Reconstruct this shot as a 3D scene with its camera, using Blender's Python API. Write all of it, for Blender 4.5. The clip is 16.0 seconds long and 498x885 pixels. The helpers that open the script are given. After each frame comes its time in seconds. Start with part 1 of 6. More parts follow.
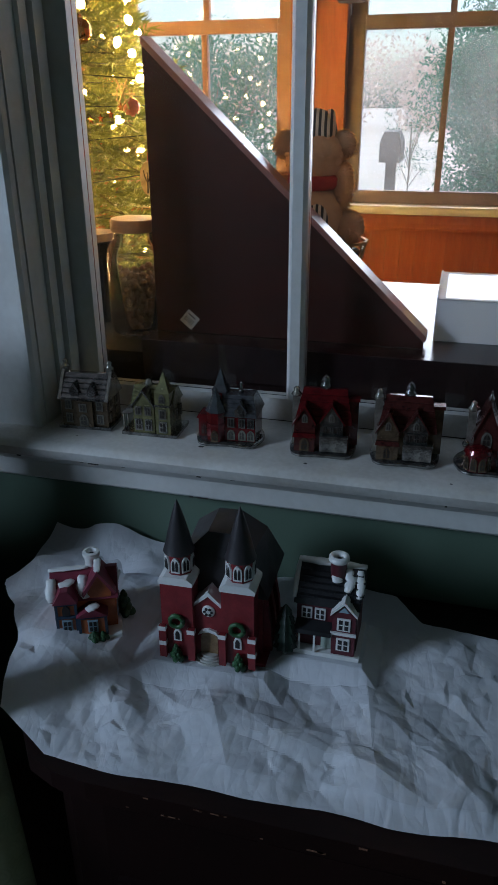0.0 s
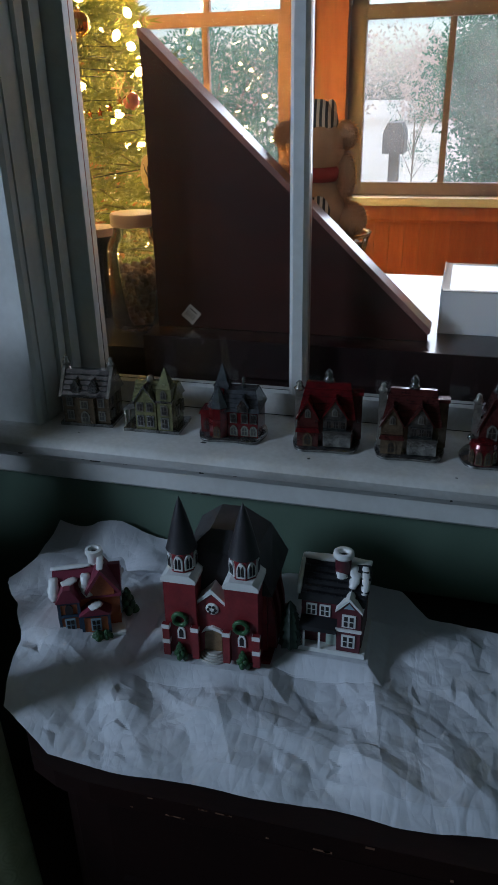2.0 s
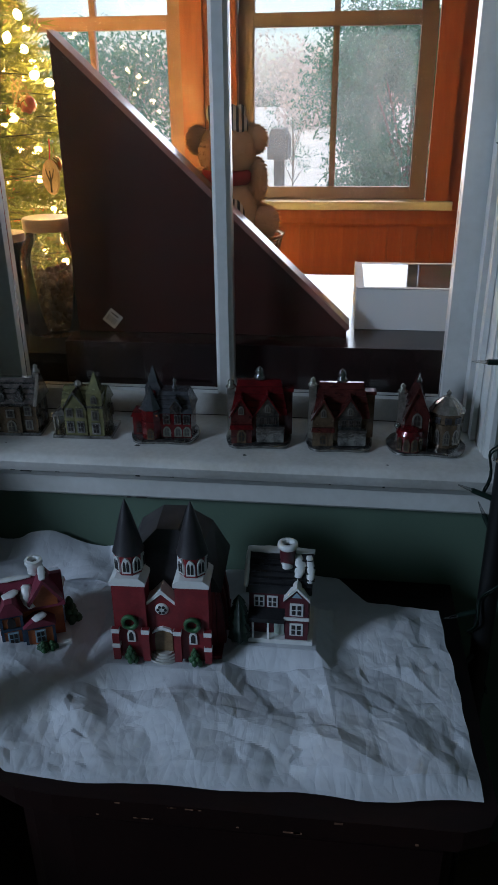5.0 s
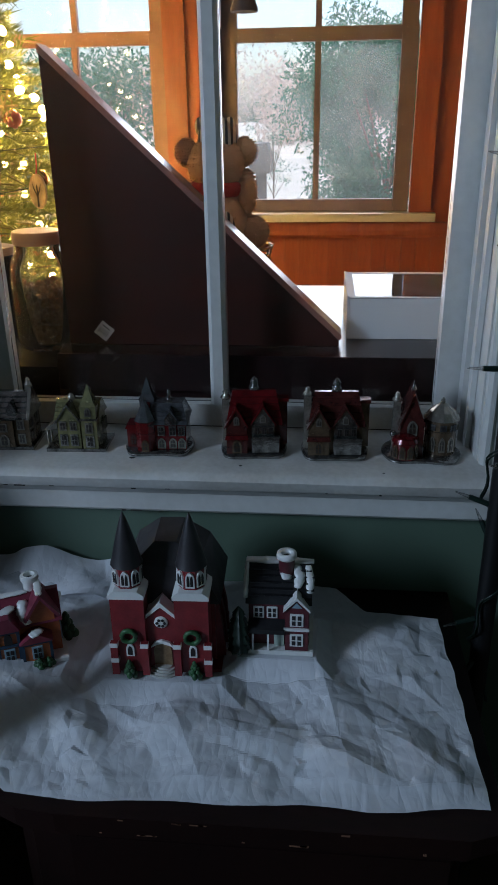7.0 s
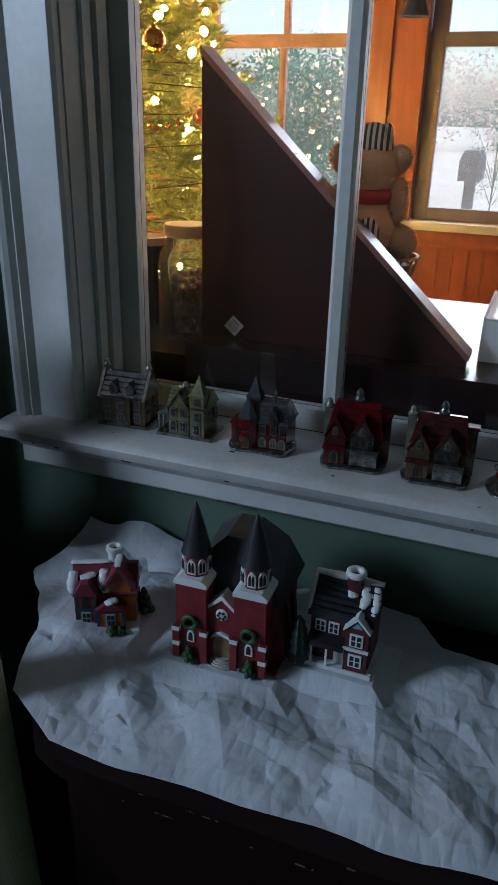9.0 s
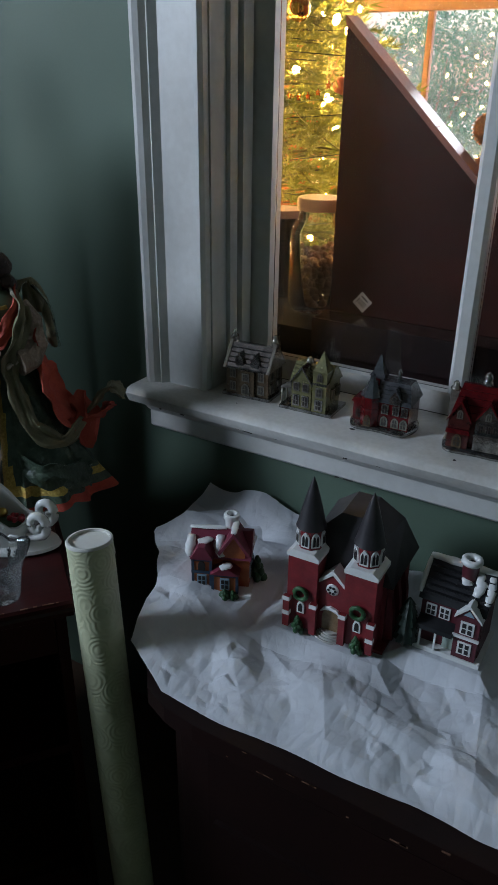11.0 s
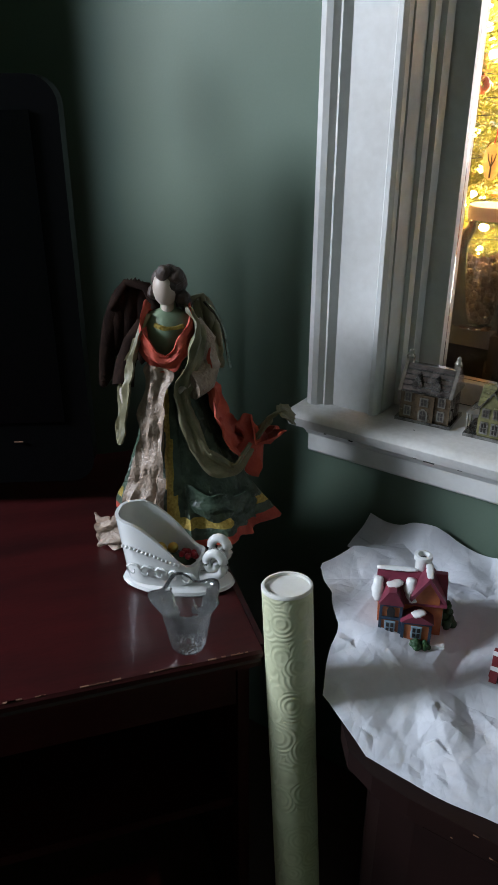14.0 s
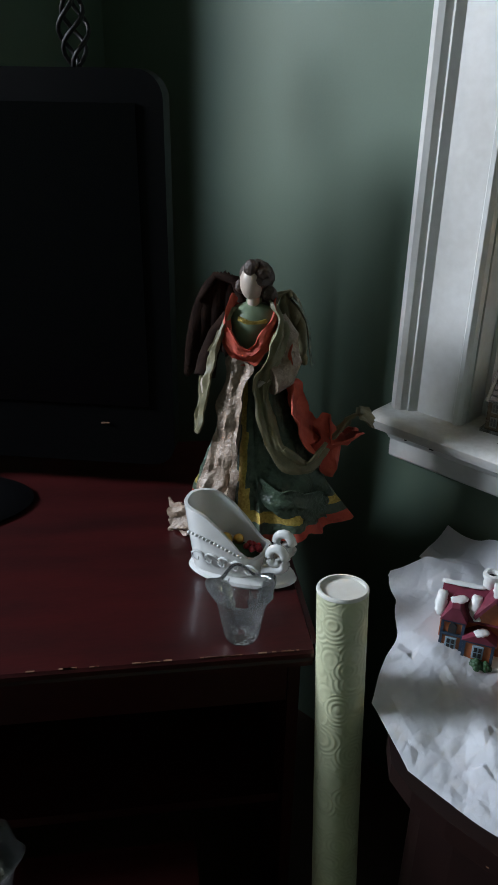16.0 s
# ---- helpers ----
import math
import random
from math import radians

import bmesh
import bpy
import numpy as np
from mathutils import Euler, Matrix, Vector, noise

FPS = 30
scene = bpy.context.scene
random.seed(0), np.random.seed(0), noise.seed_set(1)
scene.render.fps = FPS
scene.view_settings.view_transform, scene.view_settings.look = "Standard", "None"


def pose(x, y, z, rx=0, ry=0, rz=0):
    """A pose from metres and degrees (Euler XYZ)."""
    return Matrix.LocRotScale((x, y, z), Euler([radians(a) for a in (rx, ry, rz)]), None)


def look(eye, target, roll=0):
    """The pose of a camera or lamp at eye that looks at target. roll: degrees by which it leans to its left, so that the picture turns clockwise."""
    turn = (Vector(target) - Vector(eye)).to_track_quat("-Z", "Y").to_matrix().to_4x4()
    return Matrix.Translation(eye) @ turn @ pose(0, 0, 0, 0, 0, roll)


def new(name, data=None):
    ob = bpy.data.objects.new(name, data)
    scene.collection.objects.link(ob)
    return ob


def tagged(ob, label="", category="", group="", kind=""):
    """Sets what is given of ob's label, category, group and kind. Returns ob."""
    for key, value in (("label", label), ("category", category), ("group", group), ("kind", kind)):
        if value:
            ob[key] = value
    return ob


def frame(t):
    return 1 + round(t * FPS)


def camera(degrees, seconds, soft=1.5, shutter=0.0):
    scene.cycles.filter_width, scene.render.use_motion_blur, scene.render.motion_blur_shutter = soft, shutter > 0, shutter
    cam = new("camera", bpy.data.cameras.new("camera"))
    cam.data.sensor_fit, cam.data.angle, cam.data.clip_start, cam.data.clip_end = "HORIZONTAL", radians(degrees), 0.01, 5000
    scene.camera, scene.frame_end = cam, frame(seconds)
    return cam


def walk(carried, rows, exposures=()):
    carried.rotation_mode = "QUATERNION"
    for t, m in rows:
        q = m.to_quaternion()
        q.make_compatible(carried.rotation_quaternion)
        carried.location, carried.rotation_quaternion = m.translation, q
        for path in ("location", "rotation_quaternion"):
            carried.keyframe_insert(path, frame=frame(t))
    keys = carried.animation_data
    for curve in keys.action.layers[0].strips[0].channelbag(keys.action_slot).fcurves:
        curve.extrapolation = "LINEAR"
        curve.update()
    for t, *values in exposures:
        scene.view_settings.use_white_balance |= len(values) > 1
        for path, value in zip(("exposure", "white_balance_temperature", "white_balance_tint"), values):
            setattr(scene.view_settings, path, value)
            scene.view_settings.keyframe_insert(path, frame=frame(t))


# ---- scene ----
from mathutils import geometry

cam = camera(37.0, 16.0)
PATH = [
    (0, (0.081, -0.054, 1.536), (-0.39, 1.681, 0.658), 1.2),
    (0.5, (0.083, -0.054, 1.537), (-0.391, 1.68, 0.66), 0.8),
    (1, (0.088, -0.047, 1.533), (-0.39, 1.683, 0.651), 0.5),
    (1.5, (0.079, -0.047, 1.534), (-0.393, 1.686, 0.655), 0.8),
    (2, (0.083, -0.041, 1.532), (-0.401, 1.683, 0.641), 0.4),
    (2.5, (0.096, -0.035, 1.528), (-0.422, 1.683, 0.644), 0.1),
    (3, (0.104, -0.036, 1.538), (-0.463, 1.669, 0.66), -0.0),
    (3.5, (0.099, -0.05, 1.538), (-0.414, 1.673, 0.662), 1.1),
    (4, (0.085, -0.06, 1.536), (-0.309, 1.691, 0.653), 1.3),
    (4.5, (0.047, -0.073, 1.531), (-0.219, 1.703, 0.651), 1.4),
    (6.8, (-0.007, -0.08, 1.525), (-0.163, 1.717, 0.66), 1.1),
    (7, (-0.001, -0.077, 1.522), (-0.17, 1.729, 0.68), 0.9),
    (7.5, (0.036, -0.056, 1.528), (-0.231, 1.732, 0.672), 1.6),
    (8, (0.076, -0.042, 1.532), (-0.299, 1.723, 0.669), 2.4),
    (8.5, (0.12, -0.04, 1.531), (-0.379, 1.703, 0.686), 2.2),
    (9, (0.14, -0.04, 1.533), (-0.499, 1.651, 0.677), 2.8),
    (9.2, (0.151, -0.037, 1.542), (-0.548, 1.62, 0.668), 2.8),
    (11.3, (0.133, -0.06, 1.547), (-0.779, 1.456, 0.615), 1.6),
    (11.5, (0.114, -0.076, 1.557), (-0.803, 1.448, 0.642), 1.4),
    (12, (0.046, -0.1, 1.565), (-0.908, 1.408, 0.662), 2.3),
    (12.5, (-0.007, -0.096, 1.55), (-0.979, 1.38, 0.614), 1.7),
    (13, (-0.054, -0.093, 1.545), (-1.048, 1.365, 0.605), 0.6),
    (13.5, (-0.091, -0.079, 1.536), (-1.1, 1.363, 0.587), 0.3),
    (14, (-0.126, -0.081, 1.53), (-1.127, 1.378, 0.597), 1.0),
    (14.5, (-0.143, -0.087, 1.525), (-1.174, 1.348, 0.589), 0.6),
    (15, (-0.152, -0.103, 1.521), (-1.207, 1.315, 0.585), 1.5),
    (15.5, (-0.132, -0.092, 1.52), (-1.256, 1.266, 0.575), 0.8),
    (16, (-0.08, -0.049, 1.531), (-1.301, 1.223, 0.587), 1.5),
]
EXPOSURES = [(0, 1.0, 6000, 14), (9.2, 1.0, 6000, 14), (11.5, 1.7, 6800, 18), (13, 2.15, 6950, 20), (14, 2.45, 7200, 20), (16, 2.35, 7300, 19)]
LEVEL = pose(0, 0, 0, 1.041, 1.765, -0.482)
walk(cam, [(t, LEVEL @ look(eye, target, roll)) for t, eye, target, roll in PATH], exposures=EXPOSURES)

# ---- world, sun and large lights ----
world = bpy.data.worlds.new("sky")
scene.world = world
world.use_nodes = True
sky = world.node_tree.nodes.new("ShaderNodeTexSky")
sky.sky_type = "NISHITA"
sky.sun_disc = False
sky.sun_elevation = radians(28)
sky.sun_rotation = radians(200)
sky.dust_density = 3.0
world.node_tree.links.new(sky.outputs[0], world.node_tree.nodes["Background"].inputs[0])
world.node_tree.nodes["Background"].inputs[1].default_value = 0.15

sun = new("sun", bpy.data.lights.new("sun", "SUN"))
sun.data.energy, sun.data.angle, sun.data.color = 3.0, radians(40), (1.0, 0.96, 0.9)
sun.matrix_world = look((3, 12, 8), (0, 6, 0))


def window_light(name, m, w, h, watts, colour):
    lamp = new(name, bpy.data.lights.new(name, "AREA"))
    lamp.data.shape, lamp.data.size, lamp.data.size_y = "RECTANGLE", w, h
    lamp.data.energy, lamp.data.color = watts, colour
    lamp.matrix_world = m
    return lamp


# daylight through the side window and through the far room's windows
window_light("daylight_side_window", look((-2.985, -1.30, 2.42), (-0.4, 0.85, 0.95)), 0.85, 0.85, 35.0, (0.60, 0.80, 1.0))
window_light("daylight_far_window", pose(0.02, 3.49, 1.75, -90, 0, 0), 0.74, 1.1, 7.0, (0.90, 0.96, 1.0))
window_light("daylight_far_window", pose(-1.06, 3.49, 1.75, -90, 0, 0), 0.74, 1.1, 6.0, (0.92, 0.97, 1.0))


# ---- materials ----
def material(name, a, b=None, rough=0.5, metal=0.0, scale=12.0, fine=90.0, bump=0.1, depth=0.002, coat=0.0, spread=0.15, stretch=(1, 1, 1), transmission=0.0, glow=None, island=0.0):
    """Two colours mixed by noise at two sizes, with uneven gloss and fine relief."""
    m = bpy.data.materials.new(name)
    m.use_nodes = True
    n, l = m.node_tree.nodes, m.node_tree.links
    p = n["Principled BSDF"]
    b = b or tuple(0.72 * c for c in a)
    tc = n.new("ShaderNodeTexCoord")
    mp = n.new("ShaderNodeMapping")
    mp.inputs["Scale"].default_value = stretch
    l.new(tc.outputs["Object"], mp.inputs[0])
    big, small = n.new("ShaderNodeTexNoise"), n.new("ShaderNodeTexNoise")
    for node, s, d in ((big, scale, 4), (small, fine, 3)):
        l.new(mp.outputs[0], node.inputs["Vector"])
        node.inputs["Scale"].default_value, node.inputs["Detail"].default_value = s, d
    add = n.new("ShaderNodeMath")
    add.operation = "MULTIPLY_ADD"
    l.new(small.outputs[0], add.inputs[0])
    add.inputs[1].default_value = 0.4
    l.new(big.outputs[0], add.inputs[2])
    ramp = n.new("ShaderNodeMapRange")
    ramp.inputs[1].default_value, ramp.inputs[2].default_value = 0.45, 0.95
    l.new(add.outputs[0], ramp.inputs[0])
    mix = n.new("ShaderNodeMix")
    mix.data_type = "RGBA"
    l.new(ramp.outputs[0], mix.inputs[0])
    mix.inputs[6].default_value, mix.inputs[7].default_value = (*a, 1), (*b, 1)
    out = mix.outputs[2]
    if island:
        info = n.new("ShaderNodeObjectInfo")
        hsv = n.new("ShaderNodeHueSaturation")
        mr = n.new("ShaderNodeMapRange")
        mr.inputs[3].default_value, mr.inputs[4].default_value = 1 - island, 1 + island
        l.new(info.outputs["Random"], mr.inputs[0])
        l.new(mr.outputs[0], hsv.inputs["Value"])
        l.new(out, hsv.inputs["Color"])
        out = hsv.outputs[0]
    l.new(out, p.inputs["Base Color"])
    rr = n.new("ShaderNodeMapRange")
    rr.inputs[3].default_value, rr.inputs[4].default_value = max(0.02, rough - spread / 2), min(1, rough + spread)
    l.new(big.outputs[0], rr.inputs[0])
    l.new(rr.outputs[0], p.inputs["Roughness"])
    p.inputs["Metallic"].default_value = metal
    p.inputs["Coat Weight"].default_value = coat
    p.inputs["Coat Roughness"].default_value = 0.08
    p.inputs["Transmission Weight"].default_value = transmission
    if bump:
        bp = n.new("ShaderNodeBump")
        bp.inputs["Strength"].default_value, bp.inputs["Distance"].default_value = bump, depth
        l.new(add.outputs[0], bp.inputs["Height"])
        l.new(bp.outputs[0], p.inputs["Normal"])
    if glow:
        p.inputs["Emission Color"].default_value, p.inputs["Emission Strength"].default_value = (*glow[0], 1), glow[1]
    return m


def pane_glass(name, tint=(1, 1, 1), dirt=0.0, dirt_scale=6.0, stretch=(1, 1, 1)):
    """Thin window glass: clear, mirror gloss by Fresnel, a film of dust in streaks."""
    m = bpy.data.materials.new(name)
    m.use_nodes = True
    n, l = m.node_tree.nodes, m.node_tree.links
    n.remove(n["Principled BSDF"])
    clear, gloss, fr, mix = n.new("ShaderNodeBsdfTransparent"), n.new("ShaderNodeBsdfGlossy"), n.new("ShaderNodeFresnel"), n.new("ShaderNodeMixShader")
    clear.inputs[0].default_value = (*tint, 1)
    gloss.inputs["Roughness"].default_value = 0.015
    fr.inputs[0].default_value = 1.5
    l.new(fr.outputs[0], mix.inputs[0])
    l.new(clear.outputs[0], mix.inputs[1])
    l.new(gloss.outputs[0], mix.inputs[2])
    last = mix
    if dirt:
        tc, mp, nz, mr = n.new("ShaderNodeTexCoord"), n.new("ShaderNodeMapping"), n.new("ShaderNodeTexNoise"), n.new("ShaderNodeMapRange")
        mp.inputs["Scale"].default_value, mp.inputs["Rotation"].default_value = stretch, (0, radians(40), 0)
        l.new(tc.outputs["Object"], mp.inputs[0])
        l.new(mp.outputs[0], nz.inputs["Vector"])
        nz.inputs["Scale"].default_value, nz.inputs["Detail"].default_value = dirt_scale, 6
        mr.inputs[1].default_value, mr.inputs[2].default_value, mr.inputs[3].default_value, mr.inputs[4].default_value = 0.4, 0.75, dirt * 0.3, dirt
        l.new(nz.outputs[0], mr.inputs[0])
        dust, mix2 = n.new("ShaderNodeBsdfTranslucent"), n.new("ShaderNodeMixShader")
        dust.inputs[0].default_value = (0.8, 0.8, 0.78, 1)
        l.new(mr.outputs[0], mix2.inputs[0])
        l.new(mix.outputs[0], mix2.inputs[1])
        l.new(dust.outputs[0], mix2.inputs[2])
        last = mix2
    l.new(last.outputs[0], n["Material Output"].inputs[0])
    return m


def paper_tissue(name):
    m = material(name, (0.80, 0.81, 0.84), (0.72, 0.73, 0.77), rough=0.62, scale=8, fine=60, bump=0.25, depth=0.003)
    n, l = m.node_tree.nodes, m.node_tree.links
    p, out = n["Principled BSDF"], n["Material Output"]
    tc = n.new("ShaderNodeTexCoord")
    warp = n.new("ShaderNodeTexNoise")
    warp.inputs["Scale"].default_value = 7
    shift = n.new("ShaderNodeVectorMath")
    shift.operation = "MULTIPLY_ADD"
    shift.inputs[1].default_value = (0.05, 0.05, 0.05)
    l.new(tc.outputs["Object"], warp.inputs["Vector"])
    l.new(warp.outputs["Color"], shift.inputs[0])
    l.new(tc.outputs["Object"], shift.inputs[2])
    last = n["Bump"]
    for scale, gap, strength, dist in ((34, 0.10, 0.40, 0.0018), (80, 0.08, 0.25, 0.0008)):
        mp, cell, mr, bp = n.new("ShaderNodeMapping"), n.new("ShaderNodeTexVoronoi"), n.new("ShaderNodeMapRange"), n.new("ShaderNodeBump")
        mp.inputs["Scale"].default_value, mp.inputs["Rotation"].default_value = (1.0, 0.55, 0.3), (0, 0, radians(20 + scale))
        cell.feature = "DISTANCE_TO_EDGE"
        cell.inputs["Scale"].default_value = scale
        mr.inputs[1].default_value, mr.inputs[2].default_value = 0.0, gap * 2.2
        l.new(shift.outputs[0], mp.inputs[0])
        l.new(mp.outputs[0], cell.inputs["Vector"])
        l.new(cell.outputs["Distance"], mr.inputs[0])
        l.new(mr.outputs[0], bp.inputs["Height"])
        bp.inputs["Strength"].default_value, bp.inputs["Distance"].default_value = strength, dist
        l.new(last.outputs[0], bp.inputs["Normal"])
        last = bp
    l.new(last.outputs[0], p.inputs["Normal"])
    thin, mix = n.new("ShaderNodeBsdfTranslucent"), n.new("ShaderNodeMixShader")
    thin.inputs[0].default_value = (0.8, 0.82, 0.85, 1)
    mix.inputs[0].default_value = 0.22
    l.new(p.outputs[0], mix.inputs[1])
    l.new(thin.outputs[0], mix.inputs[2])
    l.new(mix.outputs[0], out.inputs[0])
    return m


GREEN = material("sage_green_wall_paint", (0.098, 0.148, 0.106), (0.086, 0.132, 0.094), rough=0.6, scale=2.5, fine=220, bump=0.12, depth=0.001)
# ceilings stay out of view; dark colour chosen to lower the bounced light
CEIL = material("dark_low_bounce_ceiling", (0.10, 0.06, 0.04), rough=0.6)
WHITE = material("worn_white_trim_paint", (0.66, 0.66, 0.64), (0.52, 0.51, 0.48), rough=0.38, scale=5, fine=70, bump=0.12, depth=0.001)
WHITE_OLD = material("chipped_white_sill_paint", (0.66, 0.65, 0.62), (0.45, 0.43, 0.39), rough=0.42, scale=9, fine=110, bump=0.25, depth=0.0015)
FLOORWOOD = material("dark_floor_boards", (0.10, 0.05, 0.03), rough=0.4, scale=6, stretch=(1, 6, 1))
MAHOG = material("dark_mahogany_varnish", (0.048, 0.007, 0.007), (0.020, 0.0035, 0.0035), rough=0.30, scale=4, fine=60, bump=0.06, depth=0.001, coat=0.12, stretch=(1, 5, 1))
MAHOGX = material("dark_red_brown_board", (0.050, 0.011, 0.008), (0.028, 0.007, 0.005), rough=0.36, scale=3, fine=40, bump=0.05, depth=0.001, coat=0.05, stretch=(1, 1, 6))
BROWN = material("dark_brown_table_wood", (0.016, 0.006, 0.005), (0.008, 0.003, 0.0025), rough=0.45, scale=5, fine=70, bump=0.1, depth=0.001, stretch=(1, 6, 1))
WORN = material("bare_worn_wood", (0.22, 0.11, 0.06), (0.12, 0.05, 0.03), rough=0.6, scale=30)
TISSUE = paper_tissue("white_tissue_paper")
PINE = material("orange_stained_pine", (0.40, 0.115, 0.035), (0.27, 0.065, 0.02), rough=0.34, scale=4, fine=36, bump=0.06, depth=0.001, coat=0.2, stretch=(6, 6, 0.6), island=0.12)
SASH = material("faded_mauve_sash_paint", (0.20, 0.155, 0.175), (0.15, 0.115, 0.13), rough=0.45, scale=10)
SASHPINE = material("pinkish_brown_sash_wood", (0.34, 0.19, 0.15), (0.25, 0.13, 0.1), rough=0.45, scale=10)
PANE = pane_glass("dusty_window_glass", dirt=0.007, stretch=(1, 1, 12), dirt_scale=4)
FARPANE = pane_glass("far_window_glass", dirt=0.17, dirt_scale=2)
PALETOP = material("polished_dark_table_top", (0.035, 0.016, 0.012), (0.025, 0.011, 0.008), rough=0.20, scale=3, coat=0.0, spread=0.05, bump=0.01)
BLACK = material("black_plastic", (0.0025, 0.0025, 0.003), rough=0.45, bump=0.02)
SCREEN = material("dark_switched_off_screen", (0.0025, 0.0025, 0.003), rough=0.22, bump=0, spread=0.04)
POLE = material("black_painted_pole", (0.006, 0.006, 0.006), rough=0.45)
WIRE = material("dark_green_wire", (0.006, 0.018, 0.012), rough=0.4)
SOCKET = material("dark_green_socket", (0.008, 0.022, 0.016), rough=0.35)
BULB = pane_glass("clear_mini_bulb", tint=(0.85, 0.85, 0.85), dirt=0.35, dirt_scale=60)
TABLECLEAR = pane_glass("clear_film", dirt=0.14, dirt_scale=14)

for m, gloss in ((BROWN, 0.25), (BLACK, 0.10), (SCREEN, 0.15), (MAHOGX, 0.25), (MAHOG, 0.3)):
    m.node_tree.nodes["Principled BSDF"].inputs["Specular IOR Level"].default_value = gloss


# ---- building helpers ----
def part(name, bm, mat, parent=None, label="", smooth=0, bevel=0.0, mats=()):
    """Links a bmesh as one mesh object, under a thing or a part."""
    if bevel:
        edges = [e for e in bm.edges if len(e.link_faces) == 2 and e.calc_face_angle(0) > 0.5]
        bmesh.ops.bevel(bm, geom=edges, offset=bevel, segments=2, affect="EDGES", profile=0.6)
    bmesh.ops.recalc_face_normals(bm, faces=bm.faces)
    me = bpy.data.meshes.new(name)
    bm.to_mesh(me)
    bm.free()
    for m in (mat, *mats):
        me.materials.append(m)
    if smooth:
        me.polygons.foreach_set("use_smooth", [True] * len(me.polygons))
        if smooth > 1:
            me.set_sharp_from_angle(angle=radians(smooth))
    ob = new(name, me)
    if parent:
        ob.parent = parent
    return tagged(ob, label)


def thing(name, m, label, category, group="", kind=""):
    ob = new(name)
    ob.empty_display_size = 0.05
    ob.matrix_world = m
    return tagged(ob, label, category, group, kind)


def box(bm, x0, x1, y0, y1, z0, z1, m=None, mat=0):
    vs = [bm.verts.new((x, y, z)) for z in (z0, z1) for x, y in ((x0, y0), (x1, y0), (x1, y1), (x0, y1))]
    if m:
        for v in vs:
            v.co = m @ v.co
    for f in ((3, 2, 1, 0), (4, 5, 6, 7), (0, 1, 5, 4), (1, 2, 6, 5), (2, 3, 7, 6), (3, 0, 4, 7)):
        bm.faces.new([vs[i] for i in f]).material_index = mat
    return bm


def boxes(*args):
    bm = bmesh.new()
    for a in args:
        box(bm, *a)
    return bm


def extrude(bm, outline, d0, d1, axis="y", mat=0):
    """A prism: an outline in the two other axes, pulled from d0 to d1 along the axis."""
    def at(p, d):
        return {"x": (d, *p), "y": (p[0], d, p[1]), "z": (*p, d)}[axis]
    a = [bm.verts.new(at(p, d0)) for p in outline]
    b = [bm.verts.new(at(p, d1)) for p in outline]
    k = len(outline)
    fs = [bm.faces.new(a), bm.faces.new(b[::-1])] + [bm.faces.new((a[i], a[(i + 1) % k], b[(i + 1) % k], b[i])) for i in range(k)]
    for f in fs:
        f.material_index = mat
    return bm


def prism(outline, d0, d1, axis="y"):
    return extrude(bmesh.new(), outline, d0, d1, axis)


def lathe(bm, profile, seg=24, m=None, lobes=0, lobe=0.0, mat=0, squash=(1, 1)):
    """A turned shape from (radius, height) pairs; lobes wave the radius."""
    m = m or Matrix()
    rings = []
    for r, z in profile:
        rings.append([bm.verts.new(m @ Vector((squash[0] * r * (1 + lobe * math.cos(lobes * a)) * math.cos(a), squash[1] * r * (1 + lobe * math.cos(lobes * a)) * math.sin(a), z)))
                      for a in (2 * math.pi * i / seg for i in range(seg))])
    for a, b in zip(rings, rings[1:]):
        for i in range(seg):
            bm.faces.new((a[i], a[(i + 1) % seg], b[(i + 1) % seg], b[i])).material_index = mat
    for ring, flip in ((rings[0], True), (rings[-1], False)):
        if (ring[0].co - ring[seg // 2].co).length > 1e-6:
            bm.faces.new(ring[::-1] if flip else ring).material_index = mat
    return bm


def turned(profile, seg=24, **kw):
    return lathe(bmesh.new(), profile, seg, **kw)


def ball(bm, c, r, seg=14, squash=(1, 1, 1), m=None, mat=0):
    n0 = len(bm.faces)
    t = Matrix.Translation(c) @ (m or Matrix()) @ Matrix.Diagonal((r * squash[0], r * squash[1], r * squash[2], 1))
    bmesh.ops.create_uvsphere(bm, u_segments=seg, v_segments=max(6, seg // 2), radius=1, matrix=t)
    bm.faces.ensure_lookup_table()
    for f in bm.faces[n0:]:
        f.material_index = mat
    return bm


def tube(bm, points, r, seg=8, taper=1.0, mat=0):
    """A round tube along points."""
    pts = [Vector(p) for p in points]
    rings = []
    for i, p in enumerate(pts):
        d = (pts[min(i + 1, len(pts) - 1)] - pts[max(i - 1, 0)]).normalized()
        q = d.to_track_quat("Z", "Y")
        rr = r * (1 + (taper - 1) * i / max(1, len(pts) - 1))
        rings.append([bm.verts.new(p + q @ Vector((rr * math.cos(a), rr * math.sin(a), 0))) for a in (2 * math.pi * j / seg for j in range(seg))])
    for a, b in zip(rings, rings[1:]):
        for j in range(seg):
            bm.faces.new((a[j], a[(j + 1) % seg], b[(j + 1) % seg], b[j])).material_index = mat
    bm.faces.new(rings[0][::-1]).material_index = mat
    bm.faces.new(rings[-1]).material_index = mat
    return bm


def structure(name, bm, mat, label, category, bevel=0.0, smooth=0):
    return tagged(part(name, bm, mat, None, label, smooth, bevel), "", category, "", "structure")


